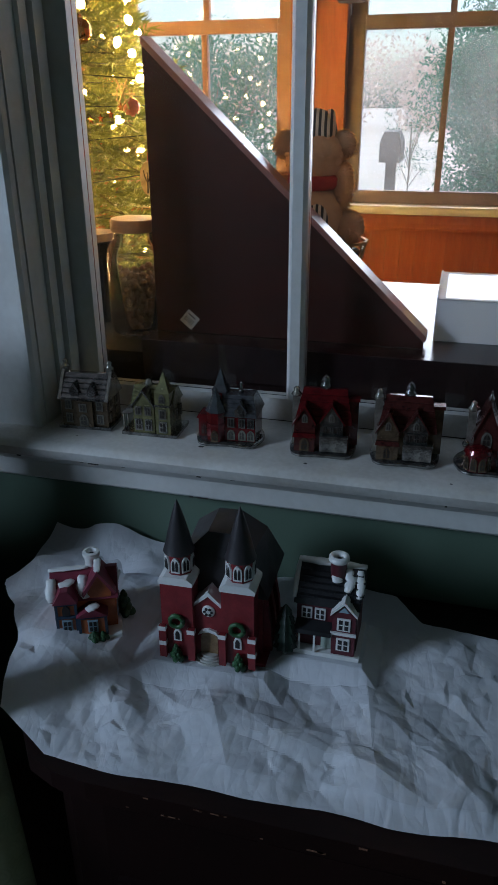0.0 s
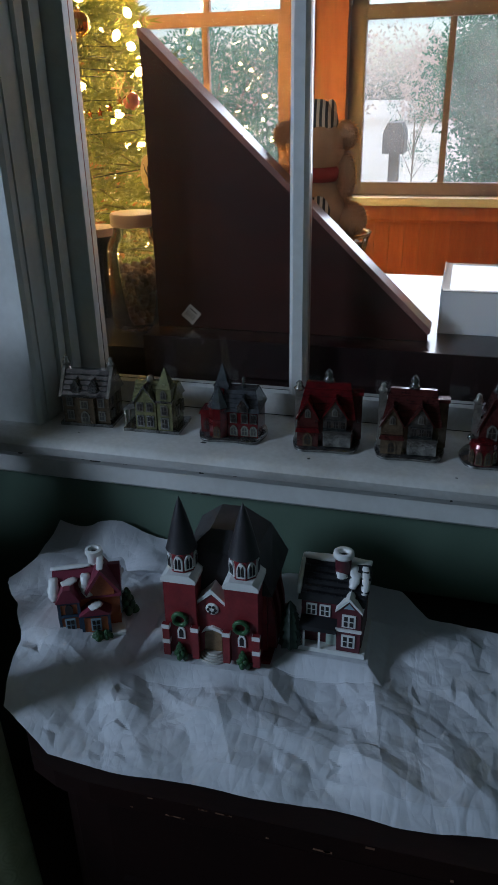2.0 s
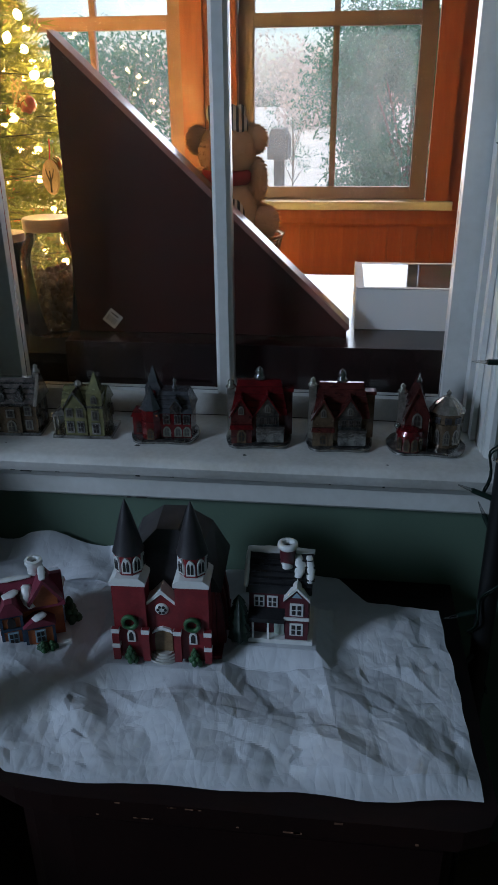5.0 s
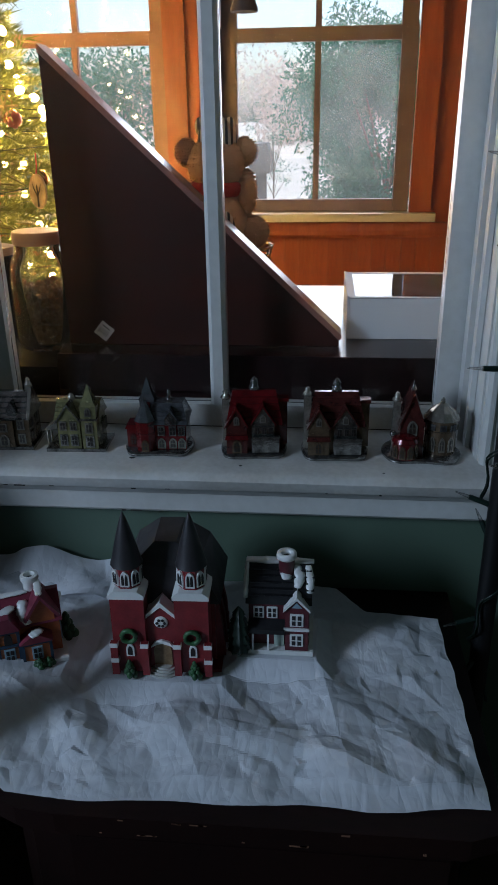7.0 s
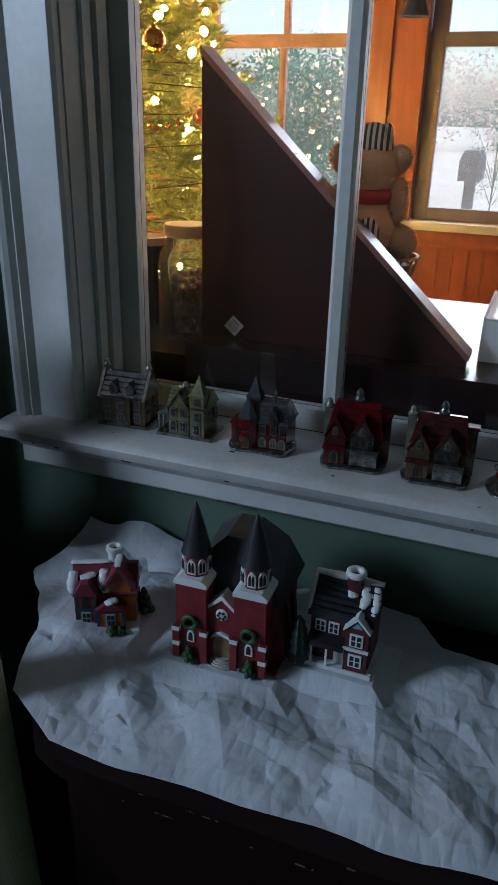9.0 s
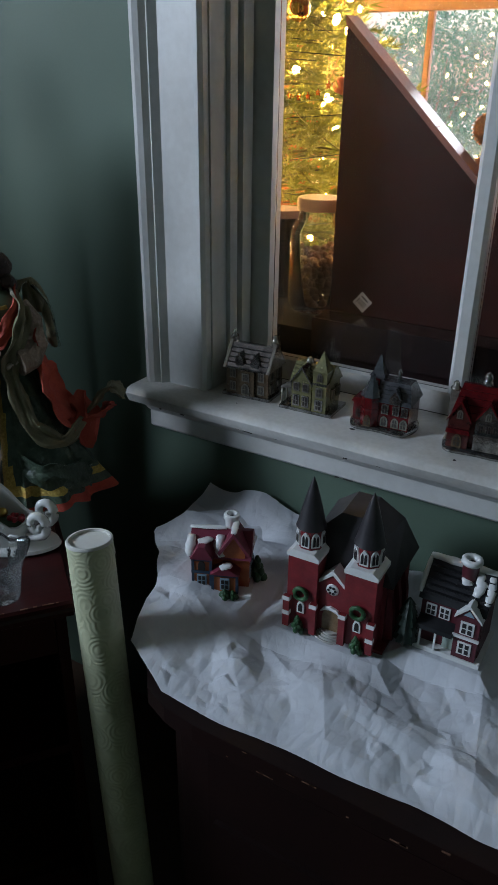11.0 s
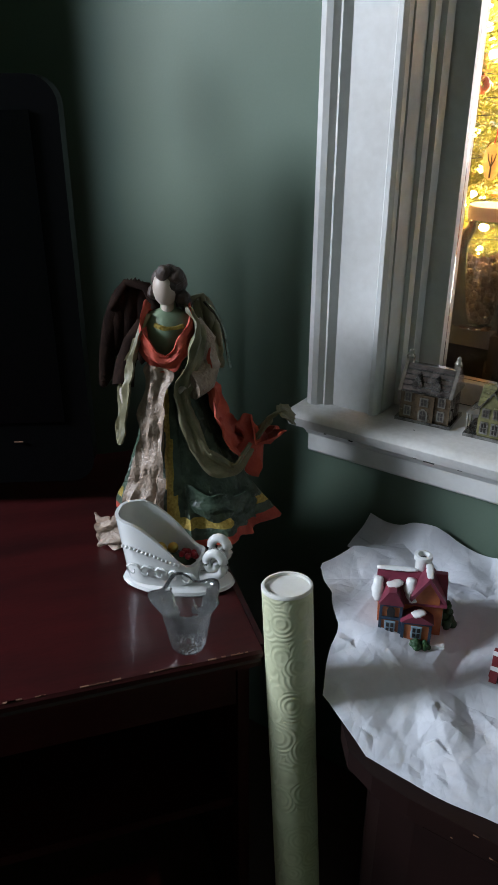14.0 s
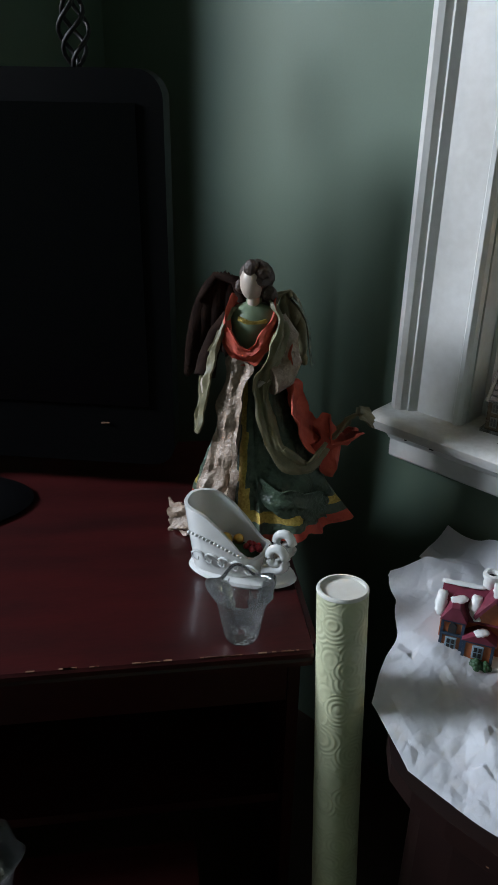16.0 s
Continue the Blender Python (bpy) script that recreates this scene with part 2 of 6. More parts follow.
# ---- the near room ----
X0, X1, Y0, Y1, TOP = -1.64, 1.60, -2.40, 1.10, 3.2
XW = -3.0   # the room is wider behind the desk's corner
structure("floor", boxes((XW - 0.2, X1 + 0.2, Y0 - 0.2, Y1 + 0.17, -0.1, 0)), FLOORWOOD, "dark wooden floor boards of the dim room", "floor")
structure("ceiling", boxes((XW - 0.2, X1 + 0.2, Y0 - 0.2, Y1 + 0.17, TOP, TOP + 0.1)), CEIL, "unseen ceiling kept dark to cut bounced light", "ceiling")
# added wall end; X0 is set so it half blocks the side daylight
structure("wall_shade_corner", boxes((X0 - 0.12, X0, 0.50, Y1, 0, TOP)), GREEN, "added sage green wall end that shades the window wall", "wall")
structure("wall_recess", boxes((XW, X0 - 0.1205, 0.50, 0.62, 0, TOP)), GREEN, "sage green painted wall of the recess", "wall")
structure("wall_west", boxes((XW - 0.12, XW, Y0, -1.88, 0, TOP), (XW - 0.12, XW, -0.88, 0.62, 0, TOP), (XW - 0.12, XW, -1.88, -0.88, 0, 1.92), (XW - 0.12, XW, -1.88, -0.88, 2.92, TOP)), GREEN, "sage green painted side wall with a daylit window", "wall")
structure("wall_east", boxes((X1, X1 + 0.12, Y0, Y1, 0, TOP)), GREEN, "sage green painted side wall", "wall")
# window wall: opening x -0.62..0.34, z 0.93..2.25
structure("wall_north", boxes((X0 - 0.12, -0.62, Y1, 1.27, 0, TOP), (0.34, X1 + 0.12, Y1, 1.27, 0, TOP), (-0.62, 0.34, Y1, 1.27, 0, 0.925), (-0.62, 0.34, Y1, 1.27, 2.25, TOP)), GREEN, "sage green painted wall with an interior window", "wall")
structure("wall_south", boxes((XW - 0.12, X1 + 0.12, Y0 - 0.12, Y0, 0, TOP)), GREEN, "sage green painted back wall", "wall")


def moulded(x0, x1, yf, z0, z1, flip=False):
    """An upright casing board with a raised outer band, a step and an inner bead."""
    w = x1 - x0
    prof = [(0, 0.0), (0, -0.034), (0.012, -0.040), (0.022, -0.036), (0.030, -0.026), (0.036, -0.030), (0.042, -0.024), (0.048, -0.018), (w - 0.018, -0.018), (w - 0.014, -0.024), (w - 0.006, -0.024), (w, -0.016), (w, 0.0)]
    pts = [((x1 - a) if flip else (x0 + a), yf + d) for a, d in prof]
    return prism(pts, z0, z1, "z")


win = thing("window_1", pose(0, 0, 0), "white painted interior window with one upright bar", "window", kind="structure")
part("casing", moulded(-0.745, -0.605, 1.099, 0.966, 2.3), WHITE, win)
part("casing", moulded(0.325, 0.465, 1.099, 0.966, 2.3, True), WHITE, win)
part("casing", boxes((-0.745, 0.465, 1.075, 1.099, 2.302, 2.42)), WHITE, win, bevel=0.004)
for side, x in ((1, -0.62), (-1, 0.34)):
    jx = lambda a, b: (min(x + side * a, x + side * b), max(x + side * a, x + side * b))
    part("jamb", boxes((*jx(0.0, 0.018), 1.10, 1.265, 0.966, 2.25)), WHITE, win, bevel=0.002)
    part("stop", boxes((*jx(0.019, 0.028), 1.15, 1.175, 0.968, 2.24)), WHITE, win, bevel=0.004)
    part("stop", boxes((*jx(0.019, 0.036), 1.182, 1.215, 0.968, 2.24)), WHITE, win, bevel=0.004)
    part("stile", boxes((*jx(0.019, 0.075), 1.222, 1.262, 0.968, 2.24)), WHITE, win, bevel=0.003)
stool_prof = [(1.012, 0.944), (1.008, 0.955), (1.014, 0.963), (1.026, 0.966), (1.225, 0.966), (1.225, 0.930), (1.03, 0.930), (1.018, 0.934)]
part("sill", prism(stool_prof, -0.757, 0.477, "x"), WHITE_OLD, win, "chipped white painted window sill", smooth=40)
apron_prof = [(1.098, 0.929), (1.044, 0.929), (1.044, 0.920), (1.052, 0.914), (1.058, 0.906), (1.066, 0.900), (1.066, 0.866), (1.072, 0.860), (1.098, 0.860)]
part("apron", prism(apron_prof, -0.74, 0.46, "x"), WHITE, win)
part("bottom_rail", boxes((-0.543, 0.263, 1.224, 1.26, 0.968, 1.012)), WHITE_OLD, win, bevel=0.003)
part("glazing_bar", prism([(-0.157, 1.226), (-0.150, 1.219), (-0.132, 1.219), (-0.125, 1.226), (-0.125, 1.258), (-0.157, 1.258)], 1.013, 2.2, "z"), WHITE, win)
for a, b in ((-0.544, -0.158), (-0.124, 0.264)):
    pane = part("pane", boxes((a, b, 1.240, 1.243, 1.013, 2.2)), PANE, win)
    pane.visible_shadow = False

CHIPS = material("dark_paint_chip", (0.04, 0.035, 0.03), rough=0.7)
random.seed(12)
for x, y, s in ((-0.280, 1.072, 0.006), (-0.084, 1.050, 0.004), (-0.52, 1.06, 0.0022), (0.16, 1.035, 0.0022)):
    pts = [(x + s * random.uniform(0.6, 1.4) * math.cos(a), y + 0.6 * s * random.uniform(0.6, 1.4) * math.sin(a)) for a in (0.3, 1.3, 2.4, 3.5, 4.6, 5.6)]
    part("paint_chip", prism(pts, 0.9655, 0.9667, "z"), CHIPS, win)
for i in range(12):
    x, l, z = random.uniform(-0.72, 0.44), random.choice((0.004, 0.008, 0.02)), random.choice((0.9305, 0.9205, 0.8605))
    y = {0.9305: 1.0225, 0.9205: 1.0438, 0.8605: 1.0695}[z]
    part("paint_chip", boxes((x, x + l, y - 0.0012, y + 0.003, z - 0.0008, z + 0.0012)), CHIPS, win)

# ---- the far room ----
structure("floor_far_room", boxes((-2.3, 1.9, 1.272, 3.7, 0.0, 0.02)), FLOORWOOD, "dark wooden floor of the room beyond", "floor")
structure("ceiling_far_room", boxes((-2.3, 1.9, 1.272, 3.7, 2.5, 2.6)), CEIL, "unseen dark ceiling of the room beyond", "ceiling")
structure("wall_far_west", boxes((-2.3, -2.2, 1.272, 3.7, 0.02, 2.5)), PINE, "orange stained pine wall of the room beyond", "wall")
structure("wall_far_east", boxes((1.8, 1.9, 1.272, 3.7, 0.02, 2.5)), PINE, "orange stained pine wall of the room beyond", "wall")
FY = 3.55
wall_far = structure("wall_far_north", boxes((-2.2, -1.50, FY, FY + 0.12, 0.02, 2.5), (-0.655, -0.42, FY, FY + 0.12, 0.02, 2.5), (0.46, 1.8, FY, FY + 0.12, 0.02, 2.5),
    (-1.50, -0.655, FY, FY + 0.12, 0.02, 1.085), (-0.42, 0.46, FY, FY + 0.12, 0.02, 1.085), (-1.50, -0.655, FY, FY + 0.12, 2.4, 2.5), (-0.42, 0.46, FY, FY + 0.12, 2.4, 2.5)), PINE,
    "orange stained pine wall with two daylit windows", "wall")
bm = boxes((0, 0.068, -0.012, 0, 0.02, 0.985))
bmesh.ops.bevel(bm, geom=[e for e in bm.edges if abs(e.verts[0].co.z - e.verts[1].co.z) > 0.5 and e.verts[0].co.y < -0.01], offset=0.003, segments=2, affect="EDGES")
first = part("board", bm, PINE, wall_far)
first.location = (-1.5, FY - 0.001, 0)
for i in range(1, 47):
    o = new("board", first.data)
    o.parent = wall_far
    o.location = (-1.5 + 0.0687 * i, FY - 0.001, 0)
structure("trim_wainscot", prism([(FY, 0.987), (FY - 0.03, 0.987), (FY - 0.034, 1.0), (FY - 0.026, 1.02), (FY - 0.02, 1.055), (FY, 1.055)], -1.5, 1.75, "x"), PINE, "orange stained pine moulding over beadboard", "trim")


def far_window(name, x0, x1, sash, label):
    w = thing(name, pose(0, 0, 0), label, "window", kind="structure")
    mid = (x0 + x1) / 2
    part("casing", boxes((x0 - 0.10, x0 - 0.002, FY - 0.022, FY - 0.001, 1.10, 2.42)), PINE, w, "orange stained pine casing", bevel=0.004)
    part("casing", boxes((x1 + 0.002, x1 + 0.10, FY - 0.022, FY - 0.001, 1.10, 2.42)), PINE, w, "orange stained pine casing", bevel=0.004)
    part("window_sill", boxes((x0 - 0.12, x1 + 0.12, FY - 0.055, FY + 0.12, 1.062, 1.098)), WHITE, w, "bright white painted sill", bevel=0.006)
    for a, b in ((x0, x0 + 0.07), (x1 - 0.07, x1)):
        part("stile", boxes((a, b, FY + 0.03, FY + 0.07, 1.10, 1.87)), sash, w, bevel=0.003)
        part("stile", boxes((a, b, FY + 0.072, FY + 0.11, 1.812, 2.4)), sash, w, bevel=0.003)
    part("rail", boxes((x0 + 0.071, x1 - 0.071, FY + 0.03, FY + 0.07, 1.10, 1.155)), sash, w, bevel=0.003)
    part("meeting_rail", boxes((x0 + 0.071, x1 - 0.071, FY + 0.03, FY + 0.07, 1.815, 1.87)), sash, w, bevel=0.003)
    part("rail", boxes((x0 + 0.071, x1 - 0.071, FY + 0.072, FY + 0.11, 2.34, 2.4)), sash, w, bevel=0.003)
    part("glazing_bar", boxes((mid - 0.013, mid + 0.013, FY + 0.035, FY + 0.068, 1.156, 1.814)), sash, w, bevel=0.003)
    part("glazing_bar", boxes((mid - 0.013, mid + 0.013, FY + 0.074, FY + 0.108, 1.871, 2.339)), sash, w, bevel=0.003)
    for a, b in ((x0 + 0.071, mid - 0.0135), (mid + 0.0135, x1 - 0.071)):
        for y, z0, z1 in ((FY + 0.05, 1.156, 1.814), (FY + 0.09, 1.871, 2.339)):
            p = part("pane", boxes((a, b, y, y + 0.003, z0, z1)), FARPANE, w)
            p.visible_shadow = False


far_window("window_2", -0.415, 0.447, SASH, "daylit sash window with faded mauve bars in pine casing")
far_window("window_3", -1.495, -0.665, SASHPINE, "daylit sash window reflecting string lights in pine casing")

# long side table under the interior window, on the far side
side_table = thing("side_table", pose(0, 0, 0.02), "dark brown wooden table with a polished reflecting top", "table")
part("tabletop", boxes((-0.47, 1.05, 1.276, 1.93, 1.050, 1.074)), PALETOP, side_table, "polished dark top", bevel=0.002)
part("edge_band", boxes((-0.47, 1.05, 1.2735, 1.2755, 1.000, 1.0745)), BROWN, side_table)
part("body", boxes((-0.46, 1.04, 1.29, 1.91, 0.90, 1.049)), BROWN, side_table)
for x in (-0.42, 0.98):
    for y in (1.31, 1.86):
        part("leg", boxes((x, x + 0.05, y, y + 0.04, 0.0, 0.899)), BROWN, side_table, bevel=0.004)

# ---- near room: furniture ----
# low cabinet under the window, with rounded front corners
def rounded(x0, x1, y0, y1, r, n=6):
    pts = []
    for cx, cy, a0 in ((x0 + r, y0 + r, 180), (x1 - r, y0 + r, 270)):
        pts += [(cx + r * math.cos(radians(a0 + 90 * i / n)), cy + r * math.sin(radians(a0 + 90 * i / n))) for i in range(n + 1)]
    return pts + [(x1, y1), (x0, y1)]


def bowed(d):
    """The cabinet's plan, drawn in by d: the end beside the desk is rounded off."""
    return [(-0.285, 0.560 + d), (-0.34, 0.566 + d), (-0.385 + 0.5 * d, 0.584 + d), (-0.418 + d, 0.625 + 0.6 * d), (-0.430 + d, 0.69), (-0.430 + d, 1.094 - 0.1 * d), (0.298 - d, 1.094 - 0.1 * d), (0.298 - d, 0.60 + d), (0.285 - d, 0.574 + d), (0.25, 0.562 + d)][::-1]


cabinet = thing("low_cabinet", pose(0, 0, 0), "dark brown wooden low cabinet with worn rounded edges", "cabinet")
part("top", prism(bowed(0), 0.660, 0.692, "z"), BROWN, cabinet, bevel=0.006)
part("moulding", prism(bowed(0.012), 0.640, 0.659, "z"), BROWN, cabinet, bevel=0.004)
part("body", prism(bowed(0.040), 0.06, 0.639, "z"), BROWN, cabinet)
part("base", prism(bowed(0.034), 0.0, 0.059, "z"), BROWN, cabinet)
part("drawer_front", boxes((-0.27, 0.235, 0.590, 0.5995, 0.47, 0.615)), BROWN, cabinet, bevel=0.003)
for x in (-0.27, -0.012):
    part("door", boxes((x, x + 0.247, 0.590, 0.5995, 0.09, 0.455)), BROWN, cabinet, bevel=0.003)
random.seed(4)
for i in range(15):
    x, l = random.uniform(-0.27, 0.22), random.choice((0.004, 0.007, 0.011, 0.022))
    z = random.choice((0.6885, 0.6635))
    part("worn_chip", boxes((x, x + l, 0.5597, 0.563, z - random.uniform(0.0005, 0.0014), z + 0.0006)), WORN, cabinet)

# desk set slantwise across the corner; u runs along its front to the corner at its end
DESK = pose(-0.537, 0.596, 0, 0, 0, 51.5)
desk = thing("desk", DESK, "dark mahogany desk with a moulded worn edge", "desk")
top_prof = [(0.0, 0.790), (-0.004, 0.786), (-0.004, 0.778), (0.006, 0.772), (0.002, 0.766), (0.002, 0.758), (0.012, 0.750), (0.70, 0.750), (0.70, 0.790)]
part("desktop", prism(top_prof, -1.12, -0.001, "x"), MAHOG, desk, smooth=25)
part("moulding", prism([(0.0, 0.789), (0.010, 0.785), (0.010, 0.762), (0.0, 0.755)], 0.012, 0.61, "y"), MAHOG, desk)
part("side_panel", boxes((-0.03, -0.012, 0.03, 0.60, 0.0, 0.749)), MAHOG, desk, bevel=0.003)
part("side_panel", boxes((-1.11, -1.09, 0.03, 0.60, 0.0, 0.749)), MAHOG, desk, bevel=0.003)
part("back_panel", boxes((-1.089, -0.031, 0.585, 0.60, 0.0, 0.749)), MAHOG, desk)
part("front_rail", boxes((-1.089, -0.031, 0.035, 0.055, 0.66, 0.749)), MAHOG, desk, bevel=0.003)
part("shelf", boxes((-1.089, -0.031, 0.06, 0.584, 0.40, 0.42)), MAHOG, desk, bevel=0.003)
part("plinth", boxes((-1.089, -0.031, 0.06, 0.08, 0.0, 0.08)), MAHOG, desk)
for i in range(34):
    x, l = -random.random() ** 1.2 * 0.62 - 0.02, random.choice((0.004, 0.006, 0.012, 0.025))
    d = random.uniform(0.0006, 0.0028)
    part("worn_chip", boxes((x - l, x, -0.0005, d, 0.7896, 0.7906)), WORN, desk)

# pull-out lower bench in front of the desk
bench = thing("low_bench", DESK @ pose(-1.0, -0.36, 0), "dark red mahogany low bench before the desk", "bench")
part("seat", boxes((0.0, 0.82, 0.0, 0.33, 0.42, 0.445)), MAHOG, bench, bevel=0.004)
for x in (0.03, 0.75):
    for y in (0.03, 0.26):
        part("leg", boxes((x, x + 0.04, y, y + 0.04, 0.0, 0.419)), MAHOG, bench, bevel=0.003)

VOTIVE = pane_glass("clear_pressed_glass", dirt=0.07, dirt_scale=90)
n, l = VOTIVE.node_tree.nodes, VOTIVE.node_tree.links
ripple, dent, place = n.new("ShaderNodeTexNoise"), n.new("ShaderNodeBump"), n.new("ShaderNodeTexCoord")
ripple.inputs["Scale"].default_value = 55
dent.inputs["Strength"].default_value, dent.inputs["Distance"].default_value = 0.4, 0.005
l.new(place.outputs["Object"], ripple.inputs["Vector"])
l.new(ripple.outputs[0], dent.inputs["Height"])
for node in ("Fresnel", "Glossy BSDF"):
    l.new(dent.outputs[0], n[node].inputs["Normal"])
n["Fresnel"].inputs[0].default_value = 1.75


def tulip_cup(m, label):
    cup = thing("votive_cup", m, label, "candle holder", "glass cups")
    prof_out = [(0.020, 0.0), (0.026, 0.003), (0.028, 0.012), (0.031, 0.030), (0.035, 0.052), (0.040, 0.072), (0.048, 0.088), (0.053, 0.096)]
    prof_in = [(0.050, 0.097), (0.045, 0.088), (0.036, 0.070), (0.031, 0.050), (0.026, 0.026), (0.001, 0.024)]
    bm = bmesh.new()
    lathe(bm, [(0.001, 0.0)] + prof_out + prof_in, 48)
    for v in bm.verts:
        k = max(0.0, v.co.z - 0.045) / 0.05
        a = math.atan2(v.co.y, v.co.x)
        s = 1 + 0.09 * k * math.cos(5 * a)
        v.co.x *= s
        v.co.y *= s
        v.co.z += 0.005 * k * k * math.cos(5 * a)
        if v.co.z < 0.07:
            v.co.x *= 1 + 0.02 * math.cos(12 * a)
            v.co.y *= 1 + 0.02 * math.cos(12 * a)
    bowl = part("bowl", bm, VOTIVE, cup, smooth=1)
    bowl.visible_shadow = False
    return cup


tulip_cup(pose(-0.630, 0.540, 0.791) @ Matrix.Scale(0.93, 4), "clear pressed glass votive cup with petal rim on desk")
tulip_cup(DESK @ pose(-0.48, -0.09, 0.446), "clear pressed glass votive cup with petal rim on bench")

# white ceramic sleigh planter
PORC = material("white_glazed_ceramic", (0.76, 0.76, 0.74), (0.70, 0.70, 0.68), rough=0.12, scale=14, fine=60, bump=0.05, depth=0.001, coat=0.5, spread=0.06)
GOLD = material("gold_foil", (0.75, 0.50, 0.14), (0.55, 0.33, 0.08), rough=0.28, metal=1.0)
GARN = material("dark_green_garland", (0.03, 0.07, 0.03), rough=0.6, fine=200, bump=0.5)
REDBERRY = material("red_berries", (0.40, 0.02, 0.03), rough=0.3)
sleigh = thing("sleigh_planter", pose(-0.742, 0.655, 0.791, 0, 0, 27) @ Matrix.Scale(0.92, 4), "white glazed ceramic sleigh dish with scrolled front, gold filling", "planter")
N, bm = 28, bmesh.new()
rings = []
for k, (inner, zt) in enumerate(((0.0, 0.0), (0.0, 0.45), (0.0, 1.0), (1.0, 1.0), (1.0, 0.35))):
    ring = []
    for i in range(N):
        a = 2 * math.pi * i / N
        ca, sa = math.cos(a), math.sin(a)
        back = (1 - ca) / 2
        # tall back, swooping down to the front, curling up at the nose
        high = min(1.0, max(0.0, (back - 0.10) / 0.62))
        rim = 0.050 + 0.078 * high * high * (3 - 2 * high) + 0.012 * back + 0.012 * max(0, ca) ** 4
        grow = 0.84 + 0.16 * min(1.0, zt)
        rx, ry = (0.074 - 0.006 * inner) * grow, (0.047 - 0.006 * inner) * grow
        ring.append(bm.verts.new((-0.026 + rx * math.copysign(abs(ca) ** 0.8, ca) - 0.004 * zt * back, ry * math.copysign(abs(sa) ** 0.7, sa), 0.014 + (rim - 0.014) * zt)))
    rings.append(ring)
for a, b in zip(rings, rings[1:]):
    for i in range(N):
        bm.faces.new((a[i], a[(i + 1) % N], b[(i + 1) % N], b[i]))
bm.faces.new(rings[0][::-1])
bm.faces.new(rings[-1])
part("dish", bm, PORC, sleigh, smooth=50)
bm = bmesh.new()
lathe(bm, [(0.060, 0.0), (0.064, 0.004), (0.062, 0.010), (0.054, 0.0135)], 36, squash=(1.58, 0.80))
part("runner", bm, PORC, sleigh, smooth=40)
for side in (-1, 1):
    bm = bmesh.new()
    pts = [(0.045, side * 0.022, 0.030)]
    for i in range(22):
        a = radians(-60 + 21 * i)
        r = 0.026 - 0.0009 * i
        pts.append((0.068 + r * math.cos(a) * 0.75, side * 0.024, 0.060 + r * math.sin(a)))
    tube(bm, pts, 0.0095, 8, 0.75)
    part("scroll", bm, PORC, sleigh, smooth=1)
    bm = bmesh.new()
    for i in range(15):
        u = i / 14
        x = -0.084 + 0.095 * u
        ball(bm, (x, side * 0.0455 * (1 - 0.25 * abs(u - 0.45) ** 2), 0.094 - 0.034 * u ** 1.3), 0.0032, 8)
    part("bead_row", bm, PORC, sleigh, smooth=1)
    bm = bmesh.new()
    for i in range(5):
        x0 = -0.07 + 0.024 * i
        tube(bm, [(x0 + 0.016 * math.cos(radians(50 * j)) * (1 - j / 9), side * 0.0445, 0.050 + 0.010 * math.sin(radians(50 * j)) - 0.003 * i) for j in range(8)], 0.0026, 6, 0.5)
    part("relief_scroll", bm, PORC, sleigh, smooth=1)
part("filling", ball(bmesh.new(), (-0.02, 0, 0.040), 0.034, 16, (1.6, 0.85, 0.5)), GARN, sleigh, "dark green garland filling", smooth=1)
bm = bmesh.new()
for c, r in (((-0.03, -0.004, 0.066), 0.013), ((-0.01, 0.01, 0.062), 0.010)):
    ball(bm, c, r, 14)
part("bauble", bm, GOLD, sleigh, "small gold baubles", smooth=1)
bm = bmesh.new()
for i in range(7):
    ball(bm, (0.02 + 0.012 * math.cos(i * 2.4), 0.012 * math.sin(i * 2.4), 0.055 + 0.003 * (i % 3)), 0.006, 8)
part("berry", bm, REDBERRY, sleigh, "dark red berries", smooth=1)

# roll of embossed pale green paper leaning between desk and cabinet
ROLLP = material("pale_green_embossed_paper", (0.60, 0.60, 0.40), (0.50, 0.51, 0.32), rough=0.55, scale=26, fine=140, bump=0.2, depth=0.001)
n, l = ROLLP.node_tree.nodes, ROLLP.node_tree.links
tcn, sep = n.new("ShaderNodeTexCoord"), n.new("ShaderNodeBump")
vor = n.new("ShaderNodeTexVoronoi")
vor.inputs["Scale"].default_value = 24
mulr = n.new("ShaderNodeMath")
mulr.operation = "SINE"
mula = n.new("ShaderNodeMath")
mula.operation = "MULTIPLY"
mula.inputs[1].default_value = 40
l.new(tcn.outputs["Object"], vor.inputs["Vector"])
l.new(vor.outputs["Distance"], mula.inputs[0])
l.new(mula.outputs[0], mulr.inputs[0])
sep.inputs["Strength"].default_value, sep.inputs["Distance"].default_value = 0.25, 0.0012
l.new(mulr.outputs[0], sep.inputs["Height"])
old = n["Bump"]
l.new(old.outputs[0], sep.inputs["Normal"])
l.new(sep.outputs[0], n["Principled BSDF"].inputs["Normal"])
CARD = material("white_paper_core", (0.72, 0.71, 0.66), (0.6, 0.58, 0.52), rough=0.7)
INK = material("faded_grey_print", (0.16, 0.15, 0.14), rough=0.7)
axis = Vector((-0.515, 0.622, 0.896)) - Vector((-0.424, 0.566, 0.0))
ROLL = Matrix.Translation((-0.424, 0.566, 0.002)) @ axis.to_track_quat("Z", "Y").to_matrix().to_4x4()
H = axis.length
roll = thing("paper_roll", ROLL, "roll of pale green embossed paper standing on end", "paper roll")
bm = bmesh.new()
